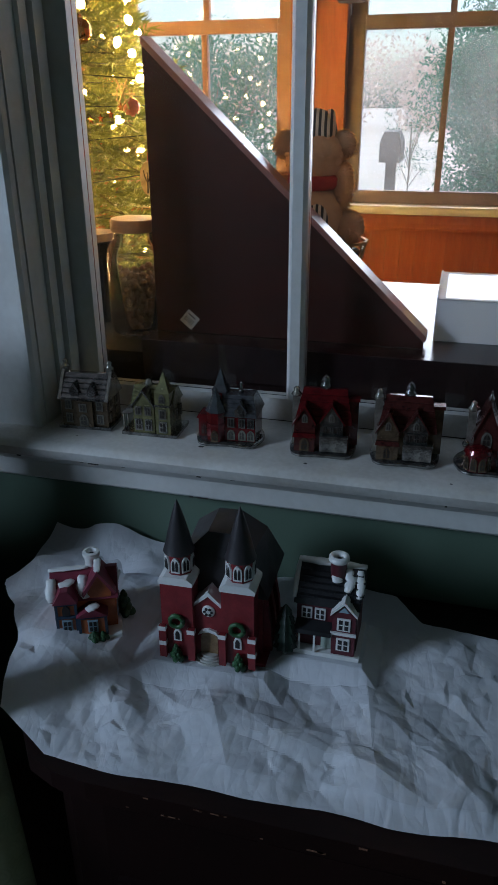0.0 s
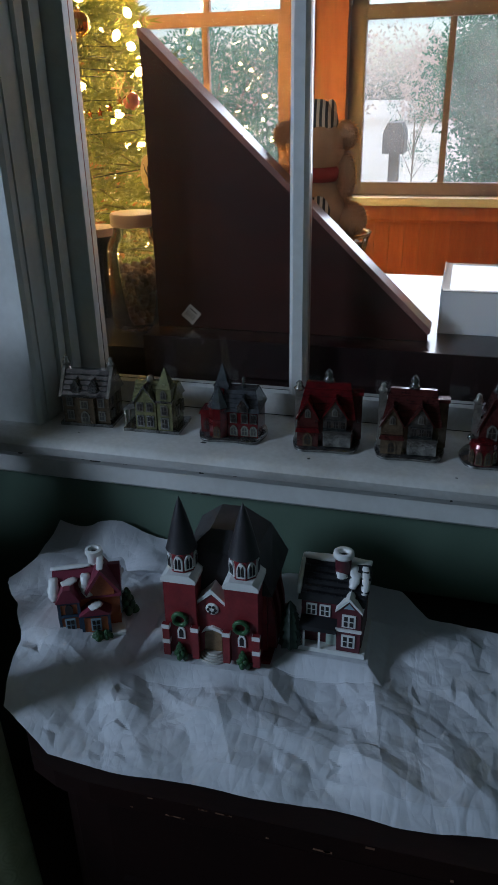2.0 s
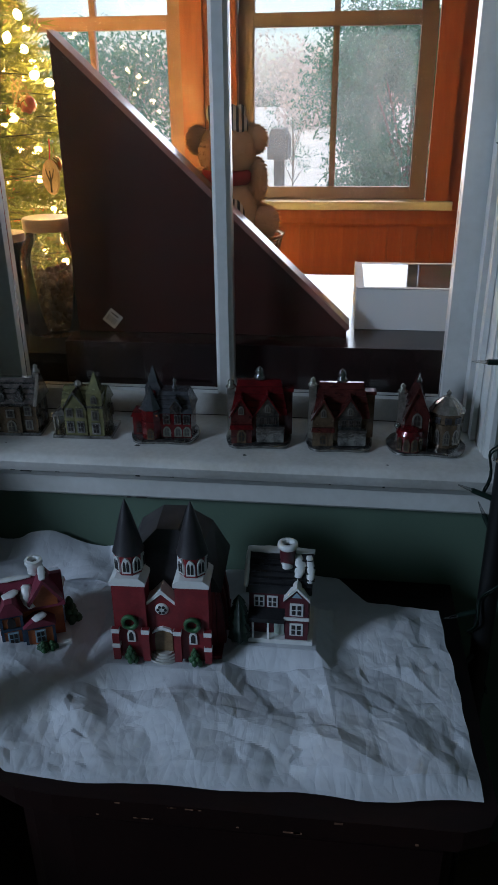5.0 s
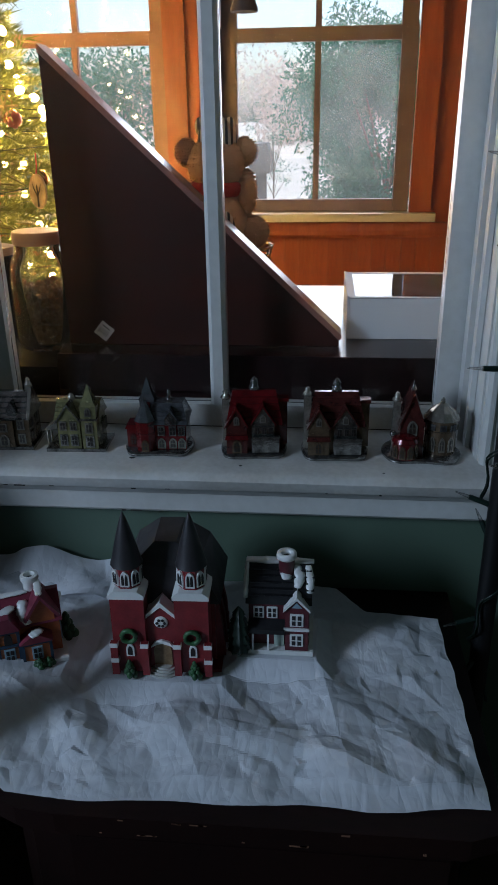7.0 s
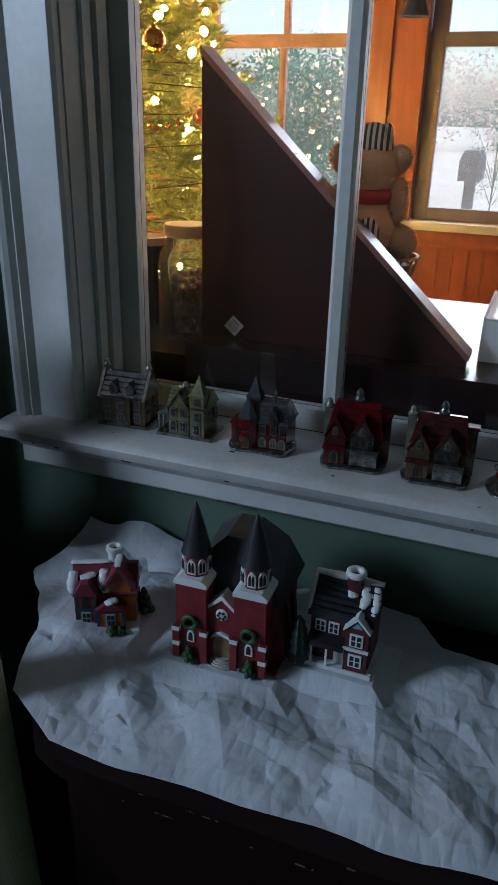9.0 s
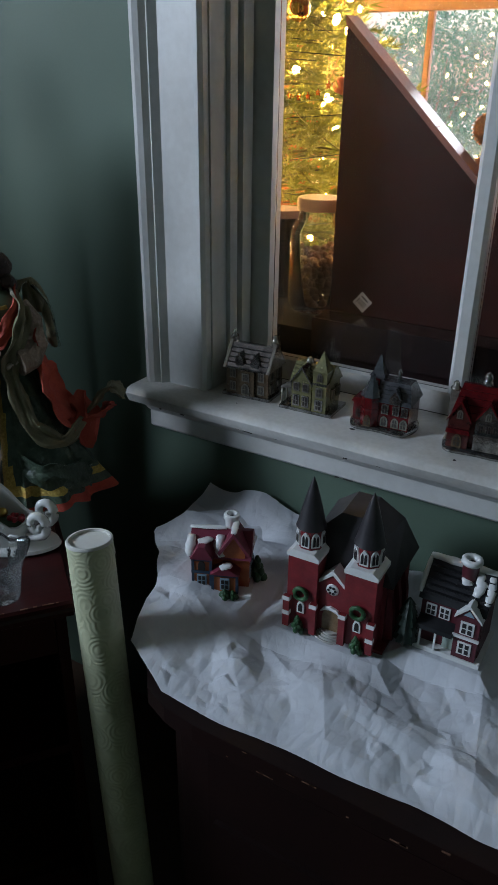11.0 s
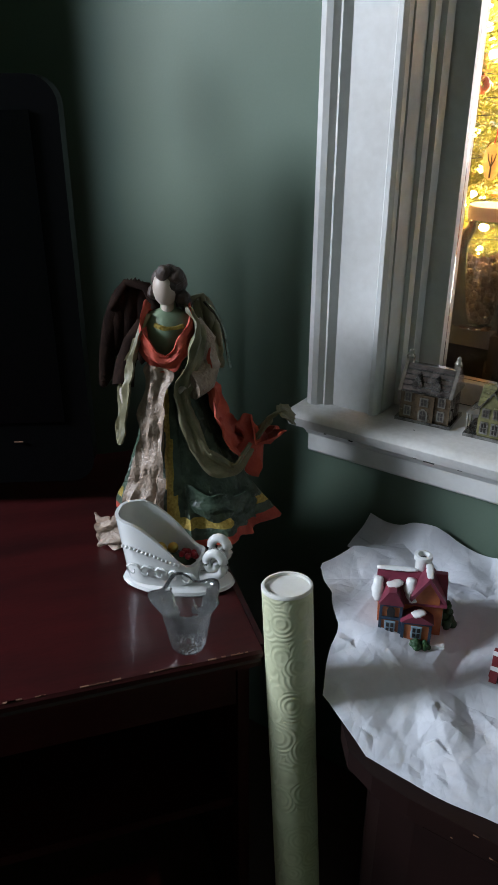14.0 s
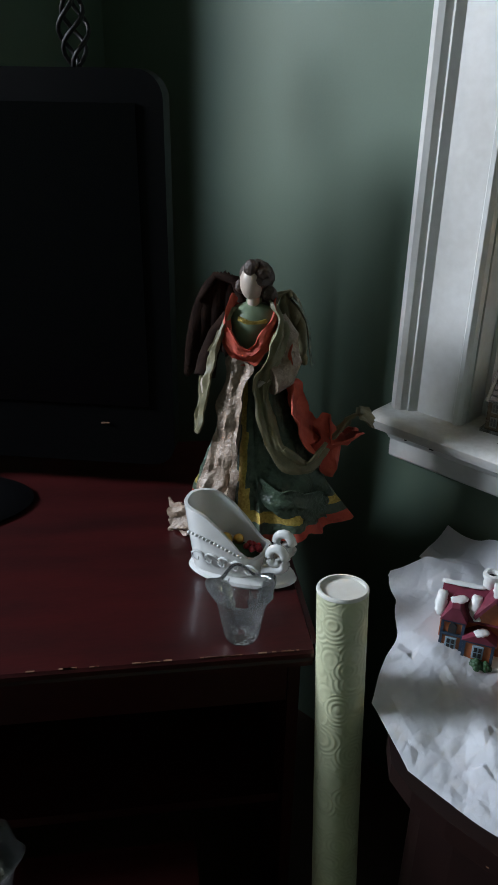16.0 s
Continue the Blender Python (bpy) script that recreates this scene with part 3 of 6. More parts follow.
lathe(bm, [(0.028, 0.002), (0.0355, 0.0), (0.0362, 0.3), (0.0358, 0.6), (0.0362, H - 0.012), (0.0360, H - 0.003), (0.033, H - 0.002), (0.0325, H - 0.05)], 40)
part("paper", bm, ROLLP, roll, smooth=40)
bm = bmesh.new()
lathe(bm, [(0.0318, H - 0.06), (0.0318, H + 0.0012), (0.0350, H + 0.0012), (0.0366, H - 0.001), (0.0367, H - 0.004)], 40)
part("wrapper_end", bm, CARD, roll, "white paper wrapper folded over the end", smooth=40)
part("plug", turned([(0.0005, H - 0.030), (0.0316, H - 0.029)], 32), CARD, roll, "white label inside the end")
bm = bmesh.new()
box(bm, -0.018, 0.012, -0.010, 0.017, H - 0.0288, H - 0.0200)
part("label_card", bm, CARD, roll)
bm = bmesh.new()
for i in range(4):
    box(bm, -0.012 + 0.006 * i, -0.0085 + 0.006 * i, -0.004, 0.005, H - 0.0200, H - 0.0194)
part("print_bar", bm, INK, roll)
bm = bmesh.new()
for i in range(3):
    a = 2.6 + 0.25 * i
    extrude(bm, [(0.0362 * math.cos(a), H - 0.004), (0.040 * math.cos(a), H - 0.03 - 0.006 * i), (0.0358 * math.cos(a + 0.2), H - 0.022)], -0.0362 * math.sin(a) - 0.002, -0.0362 * math.sin(a), "y")
part("torn_flap", bm, CARD, roll)

# ---- switched-off screen on the desk ----
tv = thing("television", pose(-1.031, 0.761, 0.791, 0, 0, 38), "black television with a rounded frame, switched off", "television")
pts = []
for cx, cz, a0 in ((-0.045, 0.705, 0), (-1.0, 0.705, 90), (-1.0, 0.095, 180), (-0.045, 0.095, 270)):
    pts += [(cx + 0.045 * math.cos(radians(a0 + 15 * i)), cz + 0.045 * math.sin(radians(a0 + 15 * i))) for i in range(7)]
part("frame", prism(pts, 0.0, 0.05, "y"), BLACK, tv, bevel=0.006)
part("screen", boxes((-1.0, -0.045, -0.0035, -0.0005, 0.175, 0.700)), SCREEN, tv, "dark glossy screen")
part("button_row", boxes((-0.142, -0.126, -0.004, -0.001, 0.135, 0.1375)), WORN, tv)
part("neck", boxes((-0.56, -0.44, -0.13, 0.045, 0.022, 0.049)), BLACK, tv, bevel=0.004)
part("stand", turned([(0.20, 0.0), (0.205, 0.006), (0.18, 0.018), (0.06, 0.024)], 40, m=pose(-0.50, -0.141, 0, 0, 0, 13.5), squash=(1.2, 0.62)), BLACK, tv, smooth=40)

# twisted iron finial behind the screen
finial = thing("candle_stand", pose(-1.269, 0.766, 0.791), "black wrought iron stand with a twisted cage finial", "candle stand")
IRON = material("dark_wrought_iron", (0.02, 0.018, 0.018), rough=0.5, metal=0.6)
part("base", turned([(0.004, 0.0), (0.028, 0.0), (0.022, 0.012), (0.006, 0.02)], 20), IRON, finial, smooth=40)
part("stem", tube(bmesh.new(), [(0, 0, 0.01), (0, 0, 0.745)], 0.006, 8), IRON, finial, smooth=1)
for k in range(4):
    part("cage_bar", tube(bmesh.new(), [(0.026 * math.sin(math.pi * i / 14) ** 0.8 * math.cos(0.35 * i + k * 1.57), 0.026 * math.sin(math.pi * i / 14) ** 0.8 * math.sin(0.35 * i + k * 1.57), 0.745 + 0.125 * i / 14) for i in range(15)], 0.0042, 6), IRON, finial, smooth=1)
part("tip", turned([(0.002, 0.866), (0.010, 0.872), (0.006, 0.885), (0.0005, 0.91)], 12), IRON, finial, smooth=1)

# black pole wound with an unlit string of lights
pole = thing("display_pole", pose(0.330, 0.965, 0), "black painted upright pole beside the window", "pole")
part("shaft", tube(bmesh.new(), [(0.012 - 0.006 * z, 0, z) for z in (0.0, 0.6, 1.2, 2.0)], 0.0165, 20), POLE, pole, smooth=1)
part("foot", turned([(0.02, 0.0), (0.03, 0.0), (0.028, 0.02), (0.017, 0.03)], 28), POLE, pole, smooth=40)
lights = thing("string_lights", pose(0.330, 0.965, 0), "unlit string of clear mini lights on dark green wire", "string lights")
pts = []
for i in range(150):
    z, a = 0.55 + i * 0.0075, i * 0.16 + 0.6 * math.sin(i * 0.37)
    r = 0.0205 + 0.006 * (0.5 + 0.5 * math.sin(i * 0.61))
    pts.append((0.010 - 0.005 * z + r * math.cos(a), r * math.sin(a), z))
part("wire", tube(bmesh.new(), pts, 0.0017, 5), WIRE, lights, smooth=1)
pts = [(p[0] * 1.0 - 0.003, p[1] - 0.004, p[2] + 0.006) for p in pts]
part("wire", tube(bmesh.new(), pts, 0.0016, 5), WIRE, lights, smooth=1)
for z, yaw, up in ((1.175, 185, 2), (0.945, 172, 18), (0.872, 150, 60), (0.735, 190, -12), (0.655, 215, -38), (1.02, 240, 20), (1.31, 200, 40), (1.46, 170, 10)):
    m = pose(0.010 - 0.005 * z, 0, z, 0, 0, yaw) @ pose(0, 0, 0, 0, -up, 0)
    so = part("socket", tube(bmesh.new(), [m @ Vector((0.016, 0, 0)), m @ Vector((0.030, 0, 0)), m @ Vector((0.046, 0, 0)), m @ Vector((0.048, 0, 0))], 0.0046, 10, 0.9), SOCKET, lights, smooth=40)
    part("bulb", tube(bmesh.new(), [m @ Vector((0.048, 0, 0)), m @ Vector((0.058, 0, 0)), m @ Vector((0.066, 0, 0)), m @ Vector((0.071, 0, 0))], 0.0032, 8, 0.25), BULB, so, "clear unlit bulb", smooth=1)

# ---- tissue paper drift ----
def facets(seed, gap, rise, pts):
    """Heights of flat facets that meet in straight creases, over scattered plan points."""
    rng = np.random.default_rng(seed)
    nx, ny = int(1.3 / gap) + 1, int(0.8 / gap) + 1
    gx, gy = np.meshgrid(np.arange(nx) * gap - 0.85, np.arange(ny) * gap + 0.42)
    knots = np.stack([gx.ravel(), gy.ravel()], 1) + rng.uniform(-0.48, 0.48, (nx * ny, 2)) * gap
    high = rng.normal(0, rise, nx * ny) * rng.uniform(0.2, 1.3, nx * ny)
    vs, _, tris, orig, _, _ = geometry.delaunay_2d_cdt([Vector(p) for p in knots.tolist()], [], [], 0, 1e-6)
    V = np.array([tuple(v) for v in vs])
    Hh = np.array([high[o[0]] for o in orig])
    z = np.zeros(len(pts))
    for a, b, c in tris:
        A, B, C = V[a], V[b], V[c]
        lo, hi = np.minimum(np.minimum(A, B), C), np.maximum(np.maximum(A, B), C)
        near = np.nonzero((pts[:, 0] >= lo[0]) & (pts[:, 0] <= hi[0]) & (pts[:, 1] >= lo[1]) & (pts[:, 1] <= hi[1]))[0]
        det = (B[1] - C[1]) * (A[0] - C[0]) + (C[0] - B[0]) * (A[1] - C[1])
        if not len(near) or abs(det) < 1e-12:
            continue
        p = pts[near]
        u = ((B[1] - C[1]) * (p[:, 0] - C[0]) + (C[0] - B[0]) * (p[:, 1] - C[1])) / det
        v = ((C[1] - A[1]) * (p[:, 0] - C[0]) + (A[0] - C[0]) * (p[:, 1] - C[1])) / det
        k = (u >= -1e-6) & (v >= -1e-6) & (u + v <= 1 + 1e-6)
        z[near[k]] = (u * Hh[a] + v * Hh[b] + (1 - u - v) * Hh[c])[k]
    return z


def crumple(plan):
    """Crumpled paper: broad tilted facets, smaller ones on them, then fine ones."""
    pts = np.array(plan)
    bent = pts + 0.006 * np.sin(pts[:, ::-1] * 23.0 + 1.0)
    return facets(1, 0.115, 0.0060, bent) + facets(2, 0.052, 0.0034, bent) + facets(3, 0.019, 0.0016, pts)


def ridge(x, y, x0, y0, x1, y1, h, w):
    """A long fold between two plan points."""
    dx, dy = x1 - x0, y1 - y0
    l2 = dx * dx + dy * dy
    t = max(0.0, min(1.0, ((x - x0) * dx + (y - y0) * dy) / l2))
    d = math.hypot(x - x0 - t * dx, y - y0 - t * dy)
    return h * max(0.0, 1 - d / w) * (0.35 + 0.65 * math.sin(math.pi * (0.12 + 0.76 * t)))


FOLDS = ((-0.34, 0.74, -0.22, 0.60, 0.018, 0.06), (-0.18, 0.77, -0.10, 0.62, 0.020, 0.05), (0.06, 0.84, 0.10, 0.64, 0.026, 0.055), (0.10, 0.76, 0.24, 0.64, 0.022, 0.05),
         (-0.10, 0.70, 0.12, 0.66, 0.014, 0.05), (-0.52, 0.82, -0.30, 0.70, 0.022, 0.07), (-0.60, 0.93, -0.52, 0.99, 0.05, 0.06), (-0.36, 0.93, -0.26, 1.06, 0.03, 0.07), (0.10, 0.95, 0.2, 0.9, 0.018, 0.06), (0.02, 0.69, 0.19, 0.62, 0.012, 0.03))
FLAT = ((-0.182, 0.865, 0.11, 0.10, 0.722), (-0.415, 0.842, 0.085, 0.075, 0.722), (-0.008, 0.885, 0.075, 0.065, 0.735))


def paper_height(x, y, rough):
    z = 0.703 + rough + 0.55 * sum(ridge(x, y, *f) for f in FOLDS)
    z += 0.012 * max(0, (y - 0.62)) / 0.4
    for cx, cy, rx, ry, fz in FLAT:
        k = max(abs(x - cx) / rx, abs(y - cy) / ry)
        s = min(1.0, max(0.0, (1.18 - k) / 0.35))
        z += s * (fz - z)
    return z


def front(x):
    return 0.588 + 0.006 * math.sin(9 * x + 1) + 0.003 * math.sin(31 * x) + (0.05 * max(0, -0.36 - x) / 0.1 if x < -0.36 else 0) + 0.012 * max(0, x - 0.12) / 0.1


def paper(name, plan, heights, nx, label=""):
    bm = bmesh.new()
    vs = [bm.verts.new((x, y, z)) for (x, y), z in zip(plan, heights)]
    for k in range(len(vs) - nx - 1):
        if k % (nx + 1) < nx:
            bm.faces.new((vs[k], vs[k + 1], vs[k + nx + 2], vs[k + nx + 1]))
    return part(name, bm, TISSUE, sheet, label, smooth=9)


sheet = thing("tissue_paper", pose(0, 0, 0), "crumpled white tissue paper spread like snow on the cabinet", "tissue paper")
NX, NY = 340, 190
plan = []
for j in range(NY + 1):
    v = j / NY
    for i in range(NX + 1):
        xl = -0.455 - 0.155 * min(1, v / 0.75) + 0.10 * max(0, v - 0.8) / 0.2 + 0.012 * noise.noise(Vector((v * 6, 0, 4)))
        xr = 0.281 - 0.018 * v + 0.005 * noise.noise(Vector((v * 7, 3, 0)))
        x = xl + (xr - xl) * i / NX
        yb = 1.075 - 0.03 * abs(math.sin(5 * x)) - (0.12 * max(0, -0.50 - x) / 0.1 if x < -0.5 else 0) - 0.065 * min(1, max(0, x - 0.09) / 0.05)
        yf = front(x)
        plan.append((x, yf + (yb - yf) * v))
high = []
for k, ((x, y), c) in enumerate(zip(plan, crumple(plan))):
    edge = min(1.0, (k // (NX + 1)) / NY * 14.0)
    z = 0.6935 + (paper_height(x, y, c) - 0.6935) * (0.25 + 0.75 * edge) + 0.022 * min(1, max(0, -0.36 - x) / 0.08)
    high.append(max(z, 0.6935 + 0.15 * abs(c)))
paper("sheet", plan, high, NX)
plan = [(-0.60 + 0.36 * i / 60, 0.985 + 0.098 * j / 40) for j in range(41) for i in range(61)]
high = [max(0.697, 0.725 + 0.035 * (y - 0.985) / 0.098 + 0.035 * noise.noise(Vector((x * 9, y * 9, 2))) + 0.8 * c) for (x, y), c in zip(plan, crumple(plan))]
paper("rear_sheet", plan, high, 60, "second sheet bunched up against the wall")

# ---- ceramic village on the paper ----
BRICK = material("dark_red_glazed_brick", (0.25, 0.022, 0.027), (0.14, 0.012, 0.015), rough=0.45, scale=40, fine=260, bump=0.35, depth=0.0008)
ROOFC = material("charcoal_glazed_roof", (0.040, 0.035, 0.038), (0.024, 0.021, 0.023), rough=0.4, scale=30, fine=200, bump=0.15, depth=0.0006)
SNOWC = material("white_glazed_snow", (0.78, 0.78, 0.76), (0.70, 0.70, 0.68), rough=0.3, scale=40, fine=200, bump=0.2, depth=0.0008)
LEAFC = material("glazed_green_wreath", (0.035, 0.12, 0.04), (0.02, 0.06, 0.025), rough=0.4, scale=60, fine=300, bump=0.5)
DOORC = material("tan_glazed_door", (0.30, 0.20, 0.10), (0.16, 0.09, 0.04), rough=0.45, scale=80, fine=400)
HOLE = material("unlit_window_opening", (0.02, 0.016, 0.016), rough=0.5)
STONEC = material("pale_stone_glaze", (0.55, 0.54, 0.50), (0.42, 0.41, 0.38), rough=0.4, scale=60)


def arched(w, h, n=6):
    """A pointed arch outline, base at 0."""
    pts = [(-w / 2, 0), (w / 2, 0), (w / 2, h * 0.62)]
    pts += [(w / 2 * (1 - (i / n) ** 1.3), h * 0.62 + h * 0.38 * math.sin(math.pi / 2 * i / n)) for i in range(1, n)]
    pts += [(0, h)]
    pts += [(-w / 2 * (1 - (i / n) ** 1.3), h * 0.62 + h * 0.38 * math.sin(math.pi / 2 * i / n)) for i in range(n - 1, 0, -1)]
    return pts + [(-w / 2, h * 0.62)]


def put(bm, m):
    bmesh.ops.transform(bm, matrix=m, verts=bm.verts)
    return bm


def lancet(parent, m, w, h, bars=1):
    f = part("window", put(prism(arched(w, h), -0.0022, 0.001), m), SNOWC, parent, "white arched window frame")
    for s in ((-1, 1) if bars else (0,)):
        ww = w * (0.30 if bars else 0.56)
        part("opening", put(prism([(x + s * w * 0.20, z + h * 0.12) for x, z in arched(ww, h * 0.7)], -0.0028, -0.0015), m), HOLE, f)


def wreath(parent, m, r):
    bm = bmesh.new()
    pts = [m @ Vector((r * math.cos(a), -0.003, r * math.sin(a))) for a in (2 * math.pi * i / 18 for i in range(19))]
    tube(bm, pts, r * 0.36, 8)
    for v in bm.verts:
        v.co += 0.0012 * noise.noise_vector(v.co * 400)
    part("wreath", bm, LEAFC, parent, "green glazed wreath", smooth=1)


def shrub(parent, c, r, h):
    bm = bmesh.new()
    for i in range(16):
        a, k = i * 2.4, i / 16
        ball(bm, (c[0] + r * (1 - k) * 0.8 * math.cos(a), c[1] + r * (1 - k) * 0.8 * math.sin(a), c[2] + h * k), r * (0.62 - 0.3 * k), 8, (1, 1, 1.3))
    part("shrub", bm, LEAFC, parent, "small green glazed shrub", smooth=1)


church = thing("church_ornament", pose(-0.183, 0.800, 0.722, 0, 0, 2), "red glazed ceramic church with two dark pointed spires", "ornament", "ceramic village")
part("base", boxes((-0.082, 0.090, 0.006, 0.156, 0.0, 0.006)), BRICK, church, bevel=0.002)
part("nave", boxes((-0.072, 0.080, 0.030, 0.150, 0.0065, 0.118)), BRICK, church, "dark red brick nave", bevel=0.002)
bm = bmesh.new()
low = [bm.verts.new(p) for p in ((-0.080, 0.026, 0.114), (0.090, 0.026, 0.114), (0.090, 0.160, 0.114), (-0.080, 0.160, 0.114))]
mid = [bm.verts.new(p) for p in ((-0.046, 0.040, 0.172), (0.056, 0.040, 0.172), (0.064, 0.146, 0.172), (-0.054, 0.146, 0.172))]
top = [bm.verts.new(p) for p in ((-0.012, 0.056, 0.206), (0.022, 0.056, 0.206), (0.024, 0.132, 0.206), (-0.014, 0.132, 0.206))]
for a, b in ((low, mid), (mid, top)):
    for i in range(4):
        bm.faces.new((a[i], a[(i + 1) % 4], b[(i + 1) % 4], b[i]))
bm.faces.new(top)
bm.faces.new(low[::-1])
part("roof", bm, ROOFC, church, "charcoal glazed hipped roof", bevel=0.004)
for y in (0.045, 0.078, 0.112):
    part("buttress", prism([(0.080, 0.0065), (0.094, 0.0065), (0.091, 0.060), (0.085, 0.095), (0.080, 0.1)], y - 0.006, y + 0.006), BRICK, church, bevel=0.001)
# gabled porch between the towers
part("porch", prism([(-0.024, 0.0065), (0.024, 0.0065), (0.024, 0.098), (0.0, 0.122), (-0.024, 0.098)], 0.006, 0.03), BRICK, church)
part("porch_snow", prism([(-0.028, 0.097), (-0.026, 0.105), (0, 0.131), (0.026, 0.105), (0.028, 0.097), (0.0, 0.1225)], 0.003, 0.04), SNOWC, church, "snow along the porch gable")
rose = part("rose_window", turned([(0.0005, 0), (0.0105, 0), (0.0105, 0.002), (0.0085, 0.0035), (0.0005, 0.0035)], 24, m=pose(0, 0.0065, 0.094, 90, 0, 0)), SNOWC, church, "round white rose window", smooth=40)
for i in range(6):
    a = math.pi * i / 3
    part("opening", turned([(0.0004, 0), (0.0024, 0), (0.0024, 0.001), (0.0004, 0.001)], 8, m=pose(0.0058 * math.cos(a), 0.0028, 0.094 + 0.0058 * math.sin(a), 90, 0, 0)), HOLE, rose)
part("door", put(prism(arched(0.028, 0.045), -0.002, 0.001), pose(0, 0.006, 0.014)), DOORC, church, "tan arched church door")
part("door_snow", prism([(-0.018, 0.048), (-0.012, 0.058), (0, 0.062), (0.012, 0.058), (0.018, 0.048), (0.010, 0.053), (0, 0.056), (-0.010, 0.053)], 0.0015, 0.006), SNOWC, church)
for i in range(4):
    part("step", turned([(0.0005, 0), (0.025 - 0.0035 * i, 0), (0.025 - 0.0035 * i, 0.0035), (0.0005, 0.0035)], 24, m=pose(0, 0.006, 0.0002 + 0.0036 * i), squash=(1, 0.75)), STONEC, church)
for s in (-1, 1):
    cx = s * 0.0485
    tw = part("tower", boxes((cx - 0.0255, cx + 0.0255, -0.004, 0.046, 0.007, 0.142)), BRICK, church, "red brick tower", bevel=0.0015)
    part("ledge", prism([(cx - 0.0275, 0.1425), (cx + 0.0275, 0.1425), (cx + 0.0275, 0.149), (cx + 0.018, 0.156), (cx - 0.018, 0.156), (cx - 0.0275, 0.149)], -0.007, 0.048), SNOWC, tw, "snow-covered ledge", bevel=0.0015)
    part("belfry", turned([(0.021, 0.1555), (0.021, 0.193)], 8, m=pose(cx, 0.021, 0, 0, 0, 22.5)), BRICK, tw)
    part("spire", turned([(0.0245, 0.191), (0.0225, 0.196), (0.0165, 0.222), (0.010, 0.248), (0.004, 0.268), (0.0004, 0.277)], 16, m=pose(cx, 0.021, 0)), ROOFC, tw, "pointed charcoal spire", smooth=60)
    for yaw in (0, 45, -45, 90, -90):
        lancet(tw, pose(cx, 0.021, 0.161, 0, 0, yaw) @ pose(0, -0.0202, 0), 0.0135, 0.026)
    for e in (-1, 1):
        part("corner_buttress", boxes((cx + e * 0.0235 - 0.0055, cx + e * 0.0235 + 0.0055, -0.012, -0.0045, 0.0065, 0.066)), BRICK, tw, bevel=0.001)
        for z in ((0.030, 0.058) if e == s else (0.058,)):
            part("quoin", boxes((cx + e * 0.0235 - 0.0062, cx + e * 0.0235 + 0.0062, -0.0130, -0.0046, z, z + 0.0075)), SNOWC, tw, "snow-capped quoin", bevel=0.0012)
    lancet(tw, pose(cx, -0.0045, 0.038), 0.0125, 0.023, 0)
    wreath(tw, pose(cx, -0.006, 0.077), 0.0105)
    shrub(tw, (cx + s * 0.002, -0.011, 0.007), 0.009, 0.026)

# dark house with black roof
BLACKR = material("black_glazed_shingles", (0.012, 0.012, 0.014), (0.02, 0.02, 0.022), rough=0.35, scale=60, fine=320, bump=0.4)
MAROON = material("maroon_glazed_clapboard", (0.12, 0.020, 0.028), (0.07, 0.012, 0.018), rough=0.42, scale=50, fine=250, bump=0.25, depth=0.0006)
FIRC = material("dark_green_glazed_fir", (0.012, 0.026, 0.018), (0.02, 0.035, 0.025), rough=0.4, scale=70, fine=250, bump=0.4)
PALED = material("pale_green_glazed_door", (0.45, 0.55, 0.48), rough=0.4)
BLUEW = material("pale_blue_glaze", (0.30, 0.42, 0.50), rough=0.4)


def cottage_window(parent, m, w, h, glass=None, frame=None):
    f = part("window", put(boxes((-w / 2, w / 2, -0.002, 0.001, 0, h)), m), frame or SNOWC, parent, "white window frame", bevel=0.0006)
    for s in (-1, 1):
        for k in (0, 1):
            part("pane", put(boxes((s * w * 0.21 - w * 0.14, s * w * 0.21 + w * 0.14, -0.0027, -0.0018, h * (0.12 + 0.43 * k), h * (0.45 + 0.43 * k))), m), glass or HOLE, f)
    return f


house = thing("house_ornament", pose(-0.008, 0.848, 0.738, 0, 0, 0), "maroon ceramic house with black snowy roof and round chimney", "ornament", "ceramic village")
part("base", boxes((-0.056, 0.056, -0.008, 0.085, -0.002, 0.006)), SNOWC, house, "snowy base", bevel=0.002)
part("wall", boxes((-0.046, 0.049, 0.008, 0.080, 0.0065, 0.092)), MAROON, house, "maroon walls", bevel=0.001)
part("roof", prism([(0.000, 0.088), (0.004, 0.095), (0.046, 0.137), (0.058, 0.137), (0.086, 0.093), (0.084, 0.087)], -0.050, 0.053, "x"), BLACKR, house, "black shingled roof")
bm = bmesh.new()
for j in range(5):
    for i in range(11):
        x, t = -0.046 + 0.009 * i + 0.0045 * (j % 2), 0.1 + 0.17 * j
        box(bm, x, x + 0.0078, 0.003 + 0.043 * t - 0.003, 0.003 + 0.043 * t + 0.004, 0.0955 + 0.042 * t, 0.0972 + 0.042 * t)
part("shingles", bm, BLACKR, house)


def snow_bank(parent, pts, r, flat=0.55, lab="white snow on the roof"):
    """A soft bank of snow lying along pts."""
    P = [Vector(p) for p in pts]
    bm = bmesh.new()
    path = [P[k].lerp(P[k + 1], t / 5) for k in range(len(P) - 1) for t in range(5)] + [P[-1]]
    tube(bm, path, 1.0, 12)
    k = len(path)
    bm.verts.ensure_lookup_table()
    for q, c in enumerate(path):
        rr = r * (0.45 + 0.55 * math.sin(math.pi * (q + 0.6) / (k + 0.2)) ** 0.5) * (1 + 0.09 * math.sin(q * 1.9))
        for v in bm.verts[q * 12:(q + 1) * 12]:
            d = v.co - c
            v.co = c + Vector((d.x * rr, d.y * rr, d.z * rr * flat))
    part("snow", bm, SNOWC, parent, lab, smooth=1)


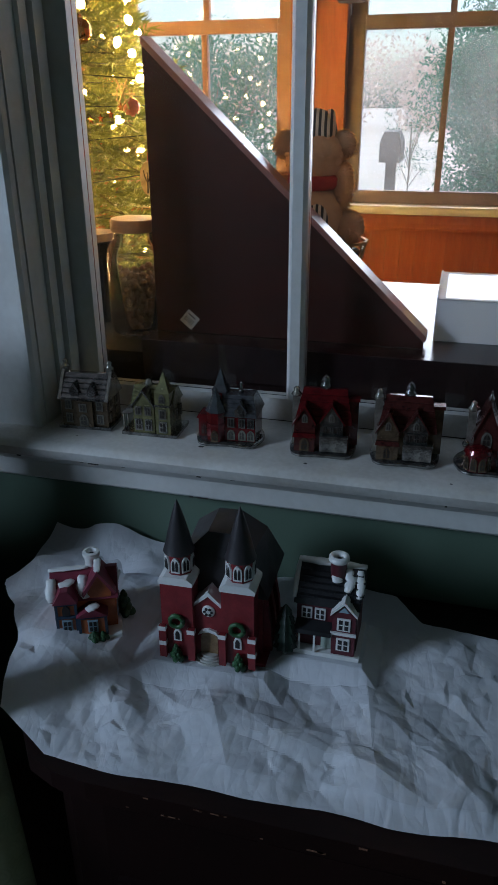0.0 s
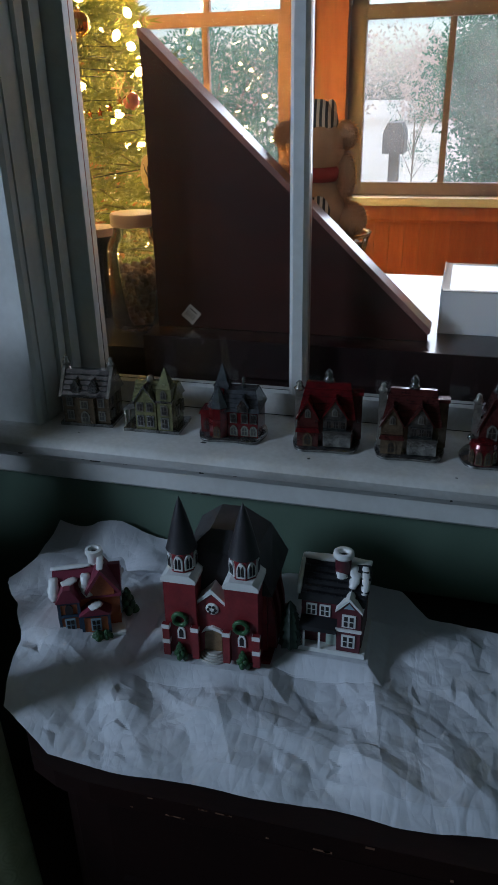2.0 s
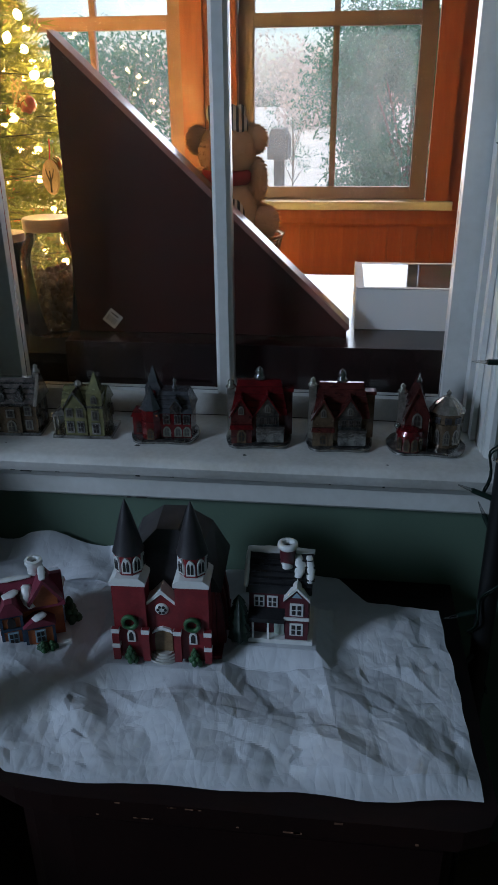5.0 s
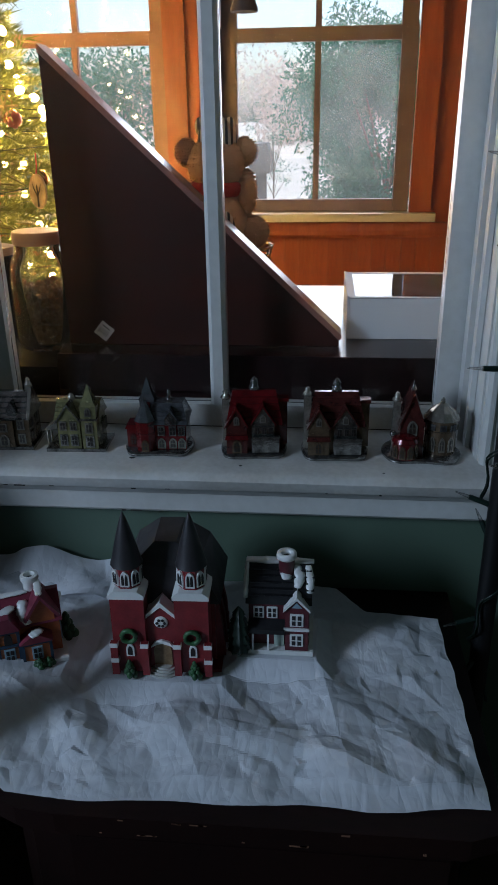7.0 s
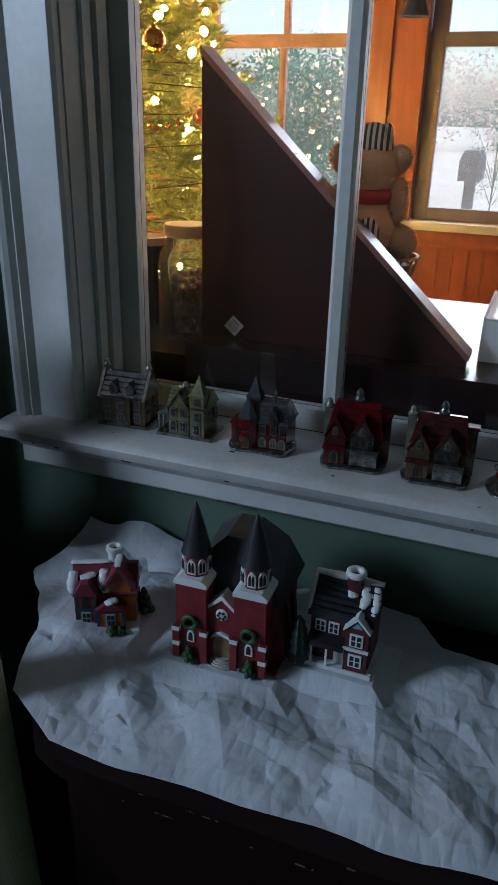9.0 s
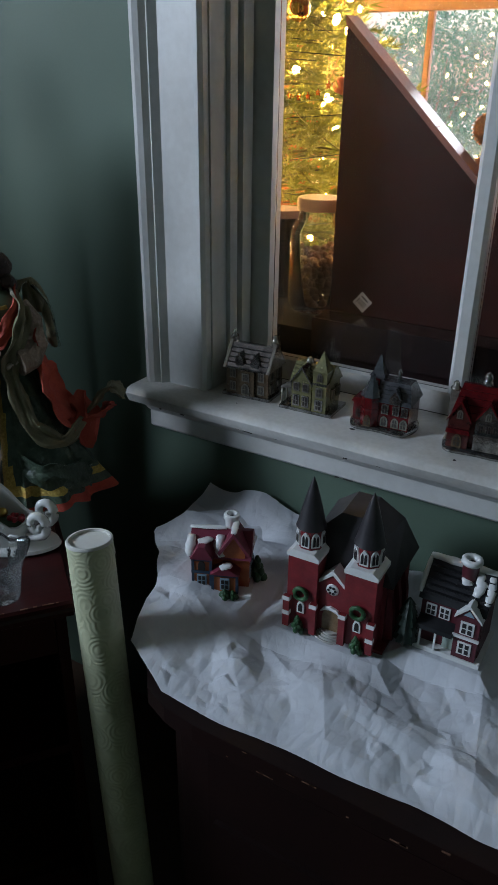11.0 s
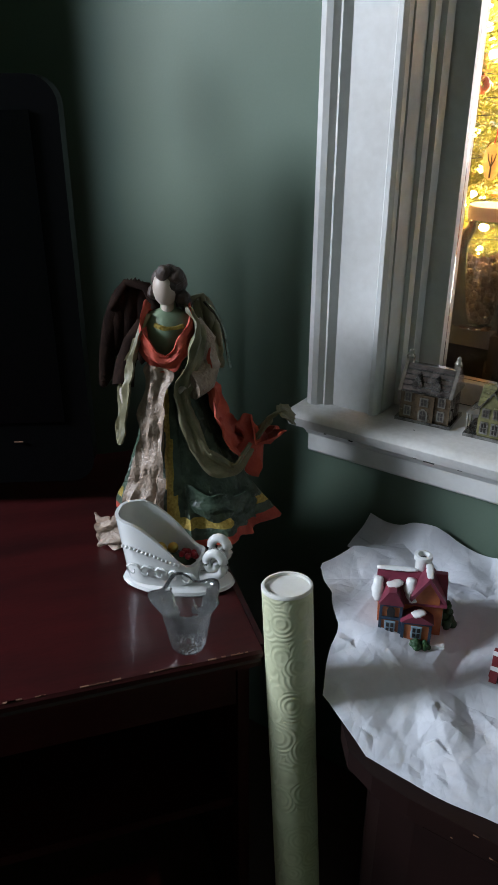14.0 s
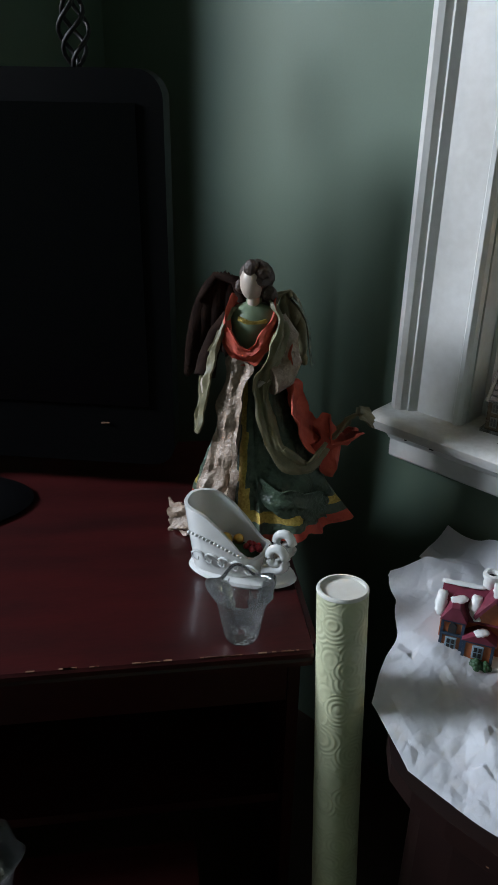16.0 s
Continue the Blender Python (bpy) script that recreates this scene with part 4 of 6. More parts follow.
snow_bank(house, [(-0.052, 0.051, 0.1365), (-0.01, 0.050, 0.1372), (0.055, 0.051, 0.1365)], 0.0085)
snow_bank(house, [(-0.050, 0.046, 0.136), (-0.0505, 0.020, 0.110), (-0.050, 0.004, 0.096)], 0.0042)
snow_bank(house, [(0.027, 0.044, 0.1345), (0.034, 0.030, 0.1225), (0.030, 0.017, 0.110)], 0.0085, 0.25)
snow_bank(house, [(0.046, 0.044, 0.134), (0.050, 0.026, 0.118), (0.049, 0.012, 0.104)], 0.0065, 0.25)
snow_bank(house, [(0.010, 0.034, 0.127), (0.014, 0.026, 0.119)], 0.009, 0.22)
chim = part("chimney", turned([(0.0125, 0.112), (0.0125, 0.146), (0.0145, 0.149)], 20, m=pose(0.012, 0.04, 0)), MAROON, house, smooth=40)
part("cap", turned([(0.0145, 0.1492), (0.0165, 0.152), (0.0155, 0.158), (0.0105, 0.1595), (0.0075, 0.157), (0.007, 0.150)], 24, m=pose(0.012, 0.04, 0)), SNOWC, chim, "round white snow cap", smooth=1)
part("chimney_hole", turned([(0.0004, 0.151), (0.0068, 0.1512)], 16, m=pose(0.012, 0.04, 0)), HOLE, chim)
wing = part("wing", prism([(0.012, 0.0065), (0.048, 0.0065), (0.048, 0.082), (0.030, 0.100), (0.012, 0.082)], -0.006, 0.03), MAROON, house, "maroon gabled wing")
part("gable_trim", prism([(0.009, 0.081), (0.030, 0.1035), (0.051, 0.081), (0.0505, 0.086), (0.030, 0.109), (0.0095, 0.086)], -0.010, 0.034), SNOWC, wing, "snow-edged gable")
part("gable_panel", prism([(0.022, 0.088), (0.038, 0.088), (0.030, 0.098)], -0.0072, -0.0055), BLUEW, wing)
part("sill_snow", boxes((0.010, 0.050, -0.0095, -0.0062, 0.046, 0.0505)), SNOWC, wing, bevel=0.001)
cottage_window(wing, pose(0.030, -0.0062, 0.054), 0.021, 0.023)
cottage_window(wing, pose(0.030, -0.0062, 0.016), 0.021, 0.023)
for x in (-0.030, -0.009):
    cottage_window(house, pose(x, 0.0078, 0.058), 0.017, 0.021)
porch = part("porch_roof", prism([(-0.014, 0.042), (-0.012, 0.048), (0.007, 0.056), (0.007, 0.042)], -0.046, 0.0115, "x"), BLACKR, house, "black shingled porch roof")
part("door", boxes((-0.006, 0.010, 0.004, 0.0075, 0.0066, 0.038)), PALED, house, "pale green door", bevel=0.0006)
for x in (-0.040, -0.016):
    part("post", boxes((x, x + 0.003, -0.011, -0.008, 0.0062, 0.042)), SNOWC, house)
tree = part("fir_tree", turned([(0.004, 0.006), (0.016, 0.009), (0.011, 0.022), (0.0155, 0.024), (0.010, 0.037), (0.0145, 0.039), (0.009, 0.052), (0.0125, 0.054), (0.006, 0.066), (0.009, 0.068), (0.0005, 0.082)], 18, m=pose(-0.060, -0.010, 0) @ Matrix.Scale(1.1, 4), lobes=9, lobe=0.12), FIRC, house, "dark green fir beside the house", smooth=50)

# small orange house with burgundy roofs
ORANGE = material("orange_glazed_brick", (0.50, 0.145, 0.045), (0.36, 0.085, 0.03), rough=0.4, scale=60, fine=300, bump=0.25, depth=0.0006)
BURG = material("burgundy_glazed_roof", (0.22, 0.035, 0.06), (0.15, 0.022, 0.04), rough=0.38, scale=60, fine=260, bump=0.3, depth=0.0006)
NAVY = material("navy_glazed_trim", (0.025, 0.05, 0.085), (0.018, 0.035, 0.06), rough=0.38, scale=60)
manor = thing("house_ornament", pose(-0.415, 0.842, 0.722, 0, 0, 24) @ Matrix.Scale(1.12, 4), "orange ceramic house with snowy burgundy roofs and chimney", "ornament", "ceramic village")
part("base", boxes((-0.050, 0.052, -0.044, 0.044, 0.0, 0.005)), SNOWC, manor, bevel=0.002)
part("wall", boxes((-0.044, 0.046, -0.020, 0.036, 0.0052, 0.060)), ORANGE, manor, "orange brick walls", bevel=0.001)
part("roof", prism([(-0.026, 0.058), (0.004, 0.094), (0.012, 0.094), (0.042, 0.058)], -0.048, 0.050, "x"), BURG, manor, "burgundy roof")
for x0, x1, yf, h, g in ((-0.040, -0.012, -0.034, 0.062, 0.084), (-0.008, 0.030, -0.040, 0.040, 0.052)):
    w = part("bay", boxes((x0, x1, yf, -0.0205, 0.0052, h)), ORANGE, manor, "orange brick bay", bevel=0.001)
    part("bay_roof", prism([(x0 - 0.004, h), (x1 + 0.004, h), ((x0 + x1) / 2 + 0.005, g), ((x0 + x1) / 2 - 0.005, g)], yf - 0.004, 0.0), BURG, w, "burgundy bay roof", bevel=0.001)
    for x in (x0, x1):
        part("corner_trim", boxes((x - 0.002, x + 0.002, yf - 0.0015, yf + 0.003, 0.0055, h - 0.0003)), NAVY, w)
    part("band", boxes((x0 - 0.0022, x1 + 0.0022, yf - 0.0025, yf + 0.002, h - 0.0035, h + 0.0005)), NAVY, w)
    cottage_window(w, pose((x0 + x1) / 2, yf - 0.0002, 0.012), 0.015, 0.021, frame=BLUEW)
    if h > 0.05:
        part("band", boxes((x0 - 0.0022, x1 + 0.0022, yf - 0.0025, yf + 0.002, 0.036, 0.040)), NAVY, w)
        f = part("arch_window", put(prism(arched(0.011, 0.017), -0.002, 0.001), pose((x0 + x1) / 2, yf - 0.0002, 0.041)), HOLE, w)
gable = part("upper_gable", prism([(0.006, 0.060), (0.040, 0.060), (0.040, 0.070), (0.023, 0.098), (0.006, 0.070)], -0.024, 0.01), ORANGE, manor, "orange upper gable")
part("gable_roof", prism([(0.001, 0.066), (0.023, 0.101), (0.045, 0.066), (0.048, 0.070), (0.023, 0.108), (-0.002, 0.070)], -0.030, 0.016), BURG, gable, "burgundy gable roof")
for y in (-0.005, 0.02):
    cottage_window(manor, pose(0.0462, y, 0.016, 0, 0, 90), 0.014, 0.022, frame=BLUEW)
for pts, r in (([(-0.050, 0.006, 0.0945), (-0.02, 0.006, 0.0955), (0.008, 0.007, 0.095)], 0.0065), ([(-0.046, -0.004, 0.086), (-0.047, -0.018, 0.071), (-0.045, -0.026, 0.061)], 0.009),
               ([(-0.034, -0.020, 0.0835), (-0.022, -0.016, 0.084), (-0.016, -0.006, 0.083)], 0.009), ([(0.0, -0.004, 0.088), (-0.002, -0.014, 0.074), (0.004, -0.024, 0.062)], 0.0095),
               ([(0.023, -0.028, 0.1075), (0.023, -0.008, 0.108), (0.023, 0.012, 0.107)], 0.006), ([(0.004, -0.040, 0.0505), (0.012, -0.036, 0.0525), (0.020, -0.030, 0.0525)], 0.009), ([(0.046, 0.0, 0.071), (0.048, 0.018, 0.074), (0.048, 0.034, 0.066)], 0.007)):
    snow_bank(manor, pts, r * 0.92, 0.30, "white snow lying on the roofs")
ch = part("chimney", turned([(0.010, 0.070), (0.0105, 0.106), (0.013, 0.110), (0.0125, 0.116), (0.008, 0.117), (0.0062, 0.108)], 18, m=pose(0.014, 0.016, 0)), SNOWC, manor, "snow-covered round chimney", smooth=40)
part("chimney_hole", turned([(0.0004, 0.110), (0.0064, 0.1102)], 14, m=pose(0.014, 0.016, 0)), HOLE, ch)
shrub(manor, (0.012, -0.047, 0.002), 0.009, 0.012)
shrub(manor, (0.024, -0.045, 0.002), 0.007, 0.010)
shrub(manor, (0.056, 0.012, 0.002), 0.012, 0.040)

# ---- lustre-glazed village on the sill ----
LUSTRE = dict(
    silver=material("silver_lustre_glaze", (0.50, 0.48, 0.46), (0.07, 0.066, 0.062), rough=0.14, metal=0.9, scale=70, fine=300, bump=0.45, depth=0.0016, coat=0.4, spread=0.12),
    gold=material("amber_lustre_glaze", (0.22, 0.15, 0.09), (0.09, 0.06, 0.038), rough=0.2, metal=0.55, scale=70, fine=300, bump=0.45, depth=0.0016, coat=0.4),
    olive=material("olive_gold_lustre_glaze", (0.30, 0.28, 0.13), (0.15, 0.14, 0.07), rough=0.2, metal=0.5, scale=70, fine=300, bump=0.45, depth=0.0016, coat=0.4),
    red=material("red_lustre_glaze", (0.19, 0.012, 0.014), (0.07, 0.006, 0.008), rough=0.12, metal=0.35, scale=70, fine=300, bump=0.4, depth=0.0016, coat=0.6),
    wine=material("wine_lustre_glaze", (0.13, 0.032, 0.026), (0.05, 0.012, 0.011), rough=0.18, metal=0.4, scale=70, fine=300, bump=0.4, depth=0.0016, coat=0.5),
    slate=material("blue_grey_lustre_glaze", (0.15, 0.155, 0.165), (0.06, 0.062, 0.068), rough=0.15, metal=0.55, scale=70, fine=300, bump=0.45, depth=0.0016, coat=0.5),
    pale=material("pale_lustre_glaze", (0.50, 0.46, 0.40), (0.20, 0.18, 0.15), rough=0.16, metal=0.7, scale=70, fine=300, bump=0.45, depth=0.0016, coat=0.4))
DARKW = material("dark_window_recess", (0.015, 0.010, 0.008), rough=0.3)


def l_window(parent, m, w, h, trim, arch=False):
    o = arched(w, h) if arch else [(-w / 2, 0), (w / 2, 0), (w / 2, h), (-w / 2, h)]
    f = part("window", put(prism(o, -0.002, 0.001), m), trim, parent)
    k = [(x * 0.62, h * 0.14 + z * 0.72) for x, z in o]
    part("recess", put(prism(k, -0.0026, -0.0018), m), DARKW, f)
    part("glazing_bar", put(boxes((-0.0006, 0.0006, -0.0032, -0.0020, h * 0.1, h * 0.9), (-w * 0.32, w * 0.32, -0.0033, -0.0021, h * 0.48, h * 0.54)), m), trim, f)


def l_gable(parent, name, x0, x1, y0, y1, z0, ze, zr, body, roof, over=0.003, label=""):
    mid = (x0 + x1) / 2
    g = part(name, prism([(x0, z0), (x1, z0), (x1, ze), (mid, zr), (x0, ze)], y0, y1), body, parent, label, bevel=0.0008)
    t = 0.0035
    s = (zr - ze) / (mid - x0)
    part("gable_roof", prism([(x0 - over, ze - over * s), (mid, zr), (x1 + over, ze - over * s), (x1 + over, ze - over * s + t), (mid, zr + t * 1.4), (x0 - over, ze - over * s + t)], y0 - over, y1), roof, g, bevel=0.0006)
    return g


def l_ridge(parent, x0, x1, y0, y1, z0, z1, roof, flat=0.006, hip=0.0):
    """A roof whose ridge runs along x."""
    mid = (y0 + y1) / 2
    bm = bmesh.new()
    a = [bm.verts.new(p) for p in ((x0, y0, z0), (x1, y0, z0), (x1, y1, z0), (x0, y1, z0))]
    b = [bm.verts.new(p) for p in ((x0 + hip, mid - flat, z1), (x1 - hip, mid - flat, z1), (x1 - hip, mid + flat, z1), (x0 + hip, mid + flat, z1))]
    for i in range(4):
        bm.faces.new((a[i], a[(i + 1) % 4], b[(i + 1) % 4], b[i]))
    bm.faces.new(b)
    bm.faces.new(a[::-1])
    r = part("roof", bm, roof, parent, bevel=0.0012)
    bm = bmesh.new()
    n = 5
    for j in range(1, n):
        t = j / n
        y, z = y0 + (mid - flat - y0) * t, z0 + (z1 - z0) * t
        box(bm, x0 + hip * t + 0.001, x1 - hip * t - 0.001, y - 0.0014, y + 0.001, z - 0.0004, z + 0.0012)
    part("shingle_course", bm, roof, r)
    return r


def l_chimney(parent, x, y, z0, z1, mat, r=0.0055):
    c = part("chimney", boxes((x - r, x + r, y - r, y + r, z0, z1)), mat, parent, bevel=0.0008)
    part("chimney_cap", turned([(r * 1.1, z1 - 0.001), (r * 1.5, z1 + 0.002), (r * 1.2, z1 + 0.005), (r * 0.7, z1 + 0.008), (r * 0.9, z1 + 0.012), (r * 0.3, z1 + 0.016)], 12, m=pose(x, y, 0)), mat, c, smooth=1)


def l_base(parent, w, d, mat, square=False):
    if square:
        part("base", boxes((-w / 2, w / 2, -d / 2, d / 2, 0.0, 0.006)), mat, parent, bevel=0.002)
        return
    bm = bmesh.new()
    lathe(bm, [(0.44, 0.0), (0.5, 0.001), (0.5, 0.005), (0.46, 0.008)], 40, squash=(w * 1.06, d * 1.06))
    for v in bm.verts:
        a = math.atan2(v.co.y, v.co.x)
        k = (abs(math.cos(a)) ** 6 + abs(math.sin(a)) ** 6) ** (-1 / 6)
        v.co.x, v.co.y = v.co.x * k, v.co.y * k
    part("base", bm, mat, parent, "rough moulded base", smooth=40)


L = LUSTRE
GROUP = "lustre village"
h1 = thing("village_house", pose(-0.521, 1.128, 0.967, 0, 0, 4), "silver and amber lustre glass house with two chimneys", "ornament", GROUP)
l_base(h1, 0.104, 0.078, L["silver"], True)
part("wall", boxes((-0.046, 0.046, -0.032, 0.034, 0.006, 0.062)), L["gold"], h1, "amber glazed walls", bevel=0.001)
l_ridge(h1, -0.049, 0.049, -0.036, 0.038, 0.060, 0.101, L["silver"])
for s in (-1, 1):
    part("parapet", prism([(-0.039, 0.058), (-0.005, 0.106), (0.007, 0.106), (0.041, 0.058)], s * 0.047 - 0.003, s * 0.047 + 0.003, "x"), L["pale"], h1, bevel=0.0008)
    l_chimney(h1, s * 0.044, 0.001, 0.095, 0.110, L["pale"])
    l_gable(h1, "dormer", s * 0.017 - 0.008, s * 0.017 + 0.008, -0.033, -0.01, 0.062, 0.074, 0.086, L["silver"], L["silver"], 0.001)
    for z in (0.010, 0.037):
        l_window(h1, pose(s * 0.031, -0.032, z), 0.014, 0.020, L["pale"])
        l_window(h1, pose(0.046, s * 0.016, z, 0, 0, 90), 0.013, 0.020, L["pale"])
part("portal", boxes((-0.017, 0.019, -0.040, -0.0322, 0.0062, 0.057)), L["gold"], h1, bevel=0.0012)
part("cornice", boxes((-0.048, 0.048, -0.037, -0.0323, 0.0575, 0.061)), L["silver"], h1, bevel=0.001)
l_window(h1, pose(0.001, -0.040, 0.008), 0.018, 0.024, L["pale"], True)
l_window(h1, pose(0.001, -0.040, 0.036), 0.016, 0.017, L["pale"])

h2 = thing("village_house", pose(-0.388, 1.126, 0.967, 0, 0, 2), "olive gold lustre glass house with a pointed corner tower", "ornament", GROUP)
l_base(h2, 0.108, 0.076, L["silver"], True)
part("wall", boxes((-0.034, 0.040, -0.024, 0.034, 0.006, 0.060)), L["olive"], h2, "olive glazed walls", bevel=0.001)
l_ridge(h2, -0.037, 0.044, -0.028, 0.038, 0.058, 0.088, L["olive"])
l_gable(h2, "front_gable", -0.030, 0.010, -0.033, 0.0, 0.006, 0.058, 0.086, L["olive"], L["silver"])
tw = part("tower", boxes((0.014, 0.042, -0.036, -0.008, 0.006, 0.088)), L["olive"], h2, "square olive tower", bevel=0.001)
part("tower_roof", turned([(0.0215, 0.087), (0.016, 0.093), (0.0005, 0.124)], 4, m=pose(0.028, -0.022, 0, 0, 0, 45)), L["olive"], tw)
part("tower_band", boxes((0.0125, 0.0435, -0.0375, -0.0065, 0.060, 0.064)), L["silver"], tw, bevel=0.0008)
l_window(tw, pose(0.028, -0.036, 0.068), 0.012, 0.017, L["pale"], True)
l_window(tw, pose(0.028, -0.036, 0.036), 0.014, 0.020, L["pale"])
l_window(tw, pose(0.028, -0.036, 0.009), 0.016, 0.023, L["silver"])
for x in (-0.020, -0.001):
    l_window(h2, pose(x, -0.033, 0.010), 0.014, 0.023, L["silver"])
    l_window(h2, pose(x, -0.033, 0.040), 0.013, 0.018, L["pale"])
por = part("porch_roof", prism([(-0.053, 0.040), (-0.0305, 0.044), (-0.0305, 0.056), (-0.053, 0.044)], -0.034, 0.02), L["pale"], h2)
for y in (-0.032, -0.012):
    part("porch_post", tube(bmesh.new(), [(-0.050, y, 0.006), (-0.050, y, 0.040)], 0.0022, 8), L["pale"], h2, smooth=1)
part("knob", ball(bmesh.new(), (-0.010, 0.002, 0.090), 0.008, 12, (1, 1, 1.2)), L["pale"], h2, smooth=1)
for y in (-0.008, 0.018):
    l_window(h2, pose(0.0425, y + 0.004, 0.024, 0, 0, 90), 0.013, 0.022, L["pale"])

h3 = thing("village_house", pose(-0.238, 1.122, 0.967, 0, 0, 3), "red and slate lustre glass house with pointed turret", "ornament", GROUP)
l_base(h3, 0.118, 0.082, L["silver"])
part("wall", boxes((-0.012, 0.052, -0.030, 0.034, 0.008, 0.058)), L["red"], h3, "red glazed walls", bevel=0.001)
l_ridge(h3, -0.016, 0.056, -0.035, 0.039, 0.056, 0.090, L["slate"], 0.016, 0.010)
for x in (0.008, 0.028, 0.044):
    l_window(h3, pose(x, -0.030, 0.034), 0.013, 0.019, L["silver"])
    l_window(h3, pose(x, -0.030, 0.010), 0.014, 0.020, L["pale"], True)
l_gable(h3, "dormer", 0.016, 0.036, -0.036, -0.01, 0.056, 0.068, 0.082, L["silver"], L["slate"], 0.002)
tw = part("rear_tower", boxes((-0.032, -0.006, -0.006, 0.022, 0.008, 0.094)), L["slate"], h3, bevel=0.001)
part("tower_roof", turned([(0.021, 0.093), (0.013, 0.102), (0.0005, 0.132)], 4, m=pose(-0.019, 0.008, 0, 0, 0, 45)), L["slate"], tw)
l_window(tw, pose(-0.019, -0.006, 0.072), 0.011, 0.017, L["red"])
tur = part("turret", turned([(0.0175, 0.008), (0.0175, 0.062), (0.019, 0.064)], 8, m=pose(-0.020, -0.026, 0, 0, 0, 22.5)), L["red"], h3, "red eight-sided turret")
part("turret_roof", turned([(0.0205, 0.0642), (0.013, 0.078), (0.003, 0.099), (0.0035, 0.102), (0.0005, 0.106)], 8, m=pose(-0.020, -0.026, 0, 0, 0, 22.5)), L["slate"], tur, "pointed slate-grey roof")
l_window(tur, pose(-0.020, -0.0425, 0.009), 0.013, 0.022, L["gold"], True)
part("turret_band", turned([(0.0185, 0.038), (0.0190, 0.042)], 8, m=pose(-0.020, -0.026, 0, 0, 0, 22.5)), L["red"], tur)
sh = part("side_porch", boxes((-0.056, -0.033, -0.018, 0.012, 0.008, 0.044)), L["red"], h3, bevel=0.0015)
part("porch_roof", prism([(-0.059, 0.043), (-0.032, 0.043), (-0.036, 0.051), (-0.055, 0.051)], -0.021, 0.014), L["red"], sh)
l_window(sh, pose(-0.045, -0.018, 0.010), 0.013, 0.024, L["wine"], True)
part("finial", turned([(0.003, 0.089), (0.006, 0.094), (0.002, 0.100), (0.004, 0.105), (0.0005, 0.112)], 10, m=pose(0.020, 0.002, 0)), L["silver"], h3, smooth=1)


def twin_gable(m, roof, wall, low, label, post):
    h = thing("village_house", m, label, "ornament", GROUP)
    l_base(h, 0.112, 0.086, L["silver"])
    part("wall", boxes((-0.046, 0.046, -0.026, 0.036, 0.008, 0.062)), wall, h, "lustre glazed walls", bevel=0.001)
    l_ridge(h, -0.049, 0.051, -0.031, 0.040, 0.058, 0.112, roof, 0.004, 0.012)
    l_gable(h, "front_gable", -0.048, -0.012, -0.038, 0.0, 0.008, 0.060, 0.090, wall, roof)
    l_gable(h, "front_gable", -0.004, 0.036, -0.033, 0.0, 0.008, 0.062, 0.092, low, roof)
    l_window(h, pose(-0.030, -0.038, 0.062), 0.010, 0.016, L["pale"], True)
    l_window(h, pose(0.016, -0.033, 0.064), 0.010, 0.015, L["pale"], True)
    part("canopy", prism([(-0.051, 0.036), (-0.009, 0.036), (-0.011, 0.044), (-0.049, 0.044)], -0.044, -0.0382), roof, h, bevel=0.0008)
    part("bay_window", boxes((-0.003, 0.044, -0.040, -0.0332, 0.010, 0.036)), L["silver"], h, "wide silvery shop window", bevel=0.0015)
    for x in (0.006, 0.018, 0.030):
        l_window(h, pose(x, -0.033, 0.041), 0.010, 0.016, L["silver"])
    l_window(h, pose(-0.030, -0.0382, 0.009), 0.016, 0.025, L["gold"], True)
    part("bay_hood", prism([(-0.005, 0.0362), (0.046, 0.0362), (0.044, 0.040), (-0.003, 0.040)], -0.042, -0.0333), low, h)
    part("finial", turned([(0.004, 0.110), (0.010, 0.114), (0.009, 0.120), (0.006, 0.122), (0.008, 0.127), (0.005, 0.133), (0.0005, 0.137)], 14, m=pose(0.002, 0.004, 0)), L["silver"], h, "knobbed silver finial", smooth=1)
    l_chimney(h, -0.049, 0.000, 0.008, post, L["pale"], 0.0065)
    part("rear_chimney", boxes((0.044, 0.060, 0.002, 0.018, 0.008, 0.090)), wall, h, bevel=0.001)
    part("rear_hood", boxes((0.042, 0.062, 0.0, 0.020, 0.0902, 0.096)), roof, h, bevel=0.001)
    return h


twin_gable(pose(-0.066, 1.122, 0.967, 0, 0, 5), L["red"], L["wine"], L["silver"], "lustre glass house with a glossy bright red roof", 0.098)
twin_gable(pose(0.078, 1.122, 0.967, 0, 0, 3), L["wine"], L["gold"], L["silver"], "lustre glass house with a dark red roof, tall chimney", 0.106)

h6 = thing("village_house", pose(0.230, 1.118, 0.967, 0, 0, -2), "lustre glass chapel with red gable and round pavilion", "ornament", GROUP)
l_base(h6, 0.130, 0.084, L["silver"])
l_gable(h6, "chapel", -0.040, 0.000, -0.028, 0.034, 0.008, 0.066, 0.118, L["wine"], L["wine"], 0.004, "steep red-brown chapel")
l_window(h6, pose(-0.020, -0.028, 0.046), 0.017, 0.027, L["pale"], True)
l_chimney(h6, -0.046, 0.002, 0.008, 0.098, L["pale"], 0.0065)
rp = part("round_porch", turned([(0.0215, 0.008), (0.0215, 0.036), (0.024, 0.038), (0.021, 0.045), (0.008, 0.050), (0.0005, 0.051)], 20, m=pose(-0.030, -0.030, 0)), L["red"], h6, "round red-roofed porch", smooth=40)
for a in (-50, -15, 20, 55):
    l_window(rp, pose(-0.030, -0.030, 0.010, 0, 0, a) @ pose(0, -0.0213, 0), 0.011, 0.024, L["gold"], True)
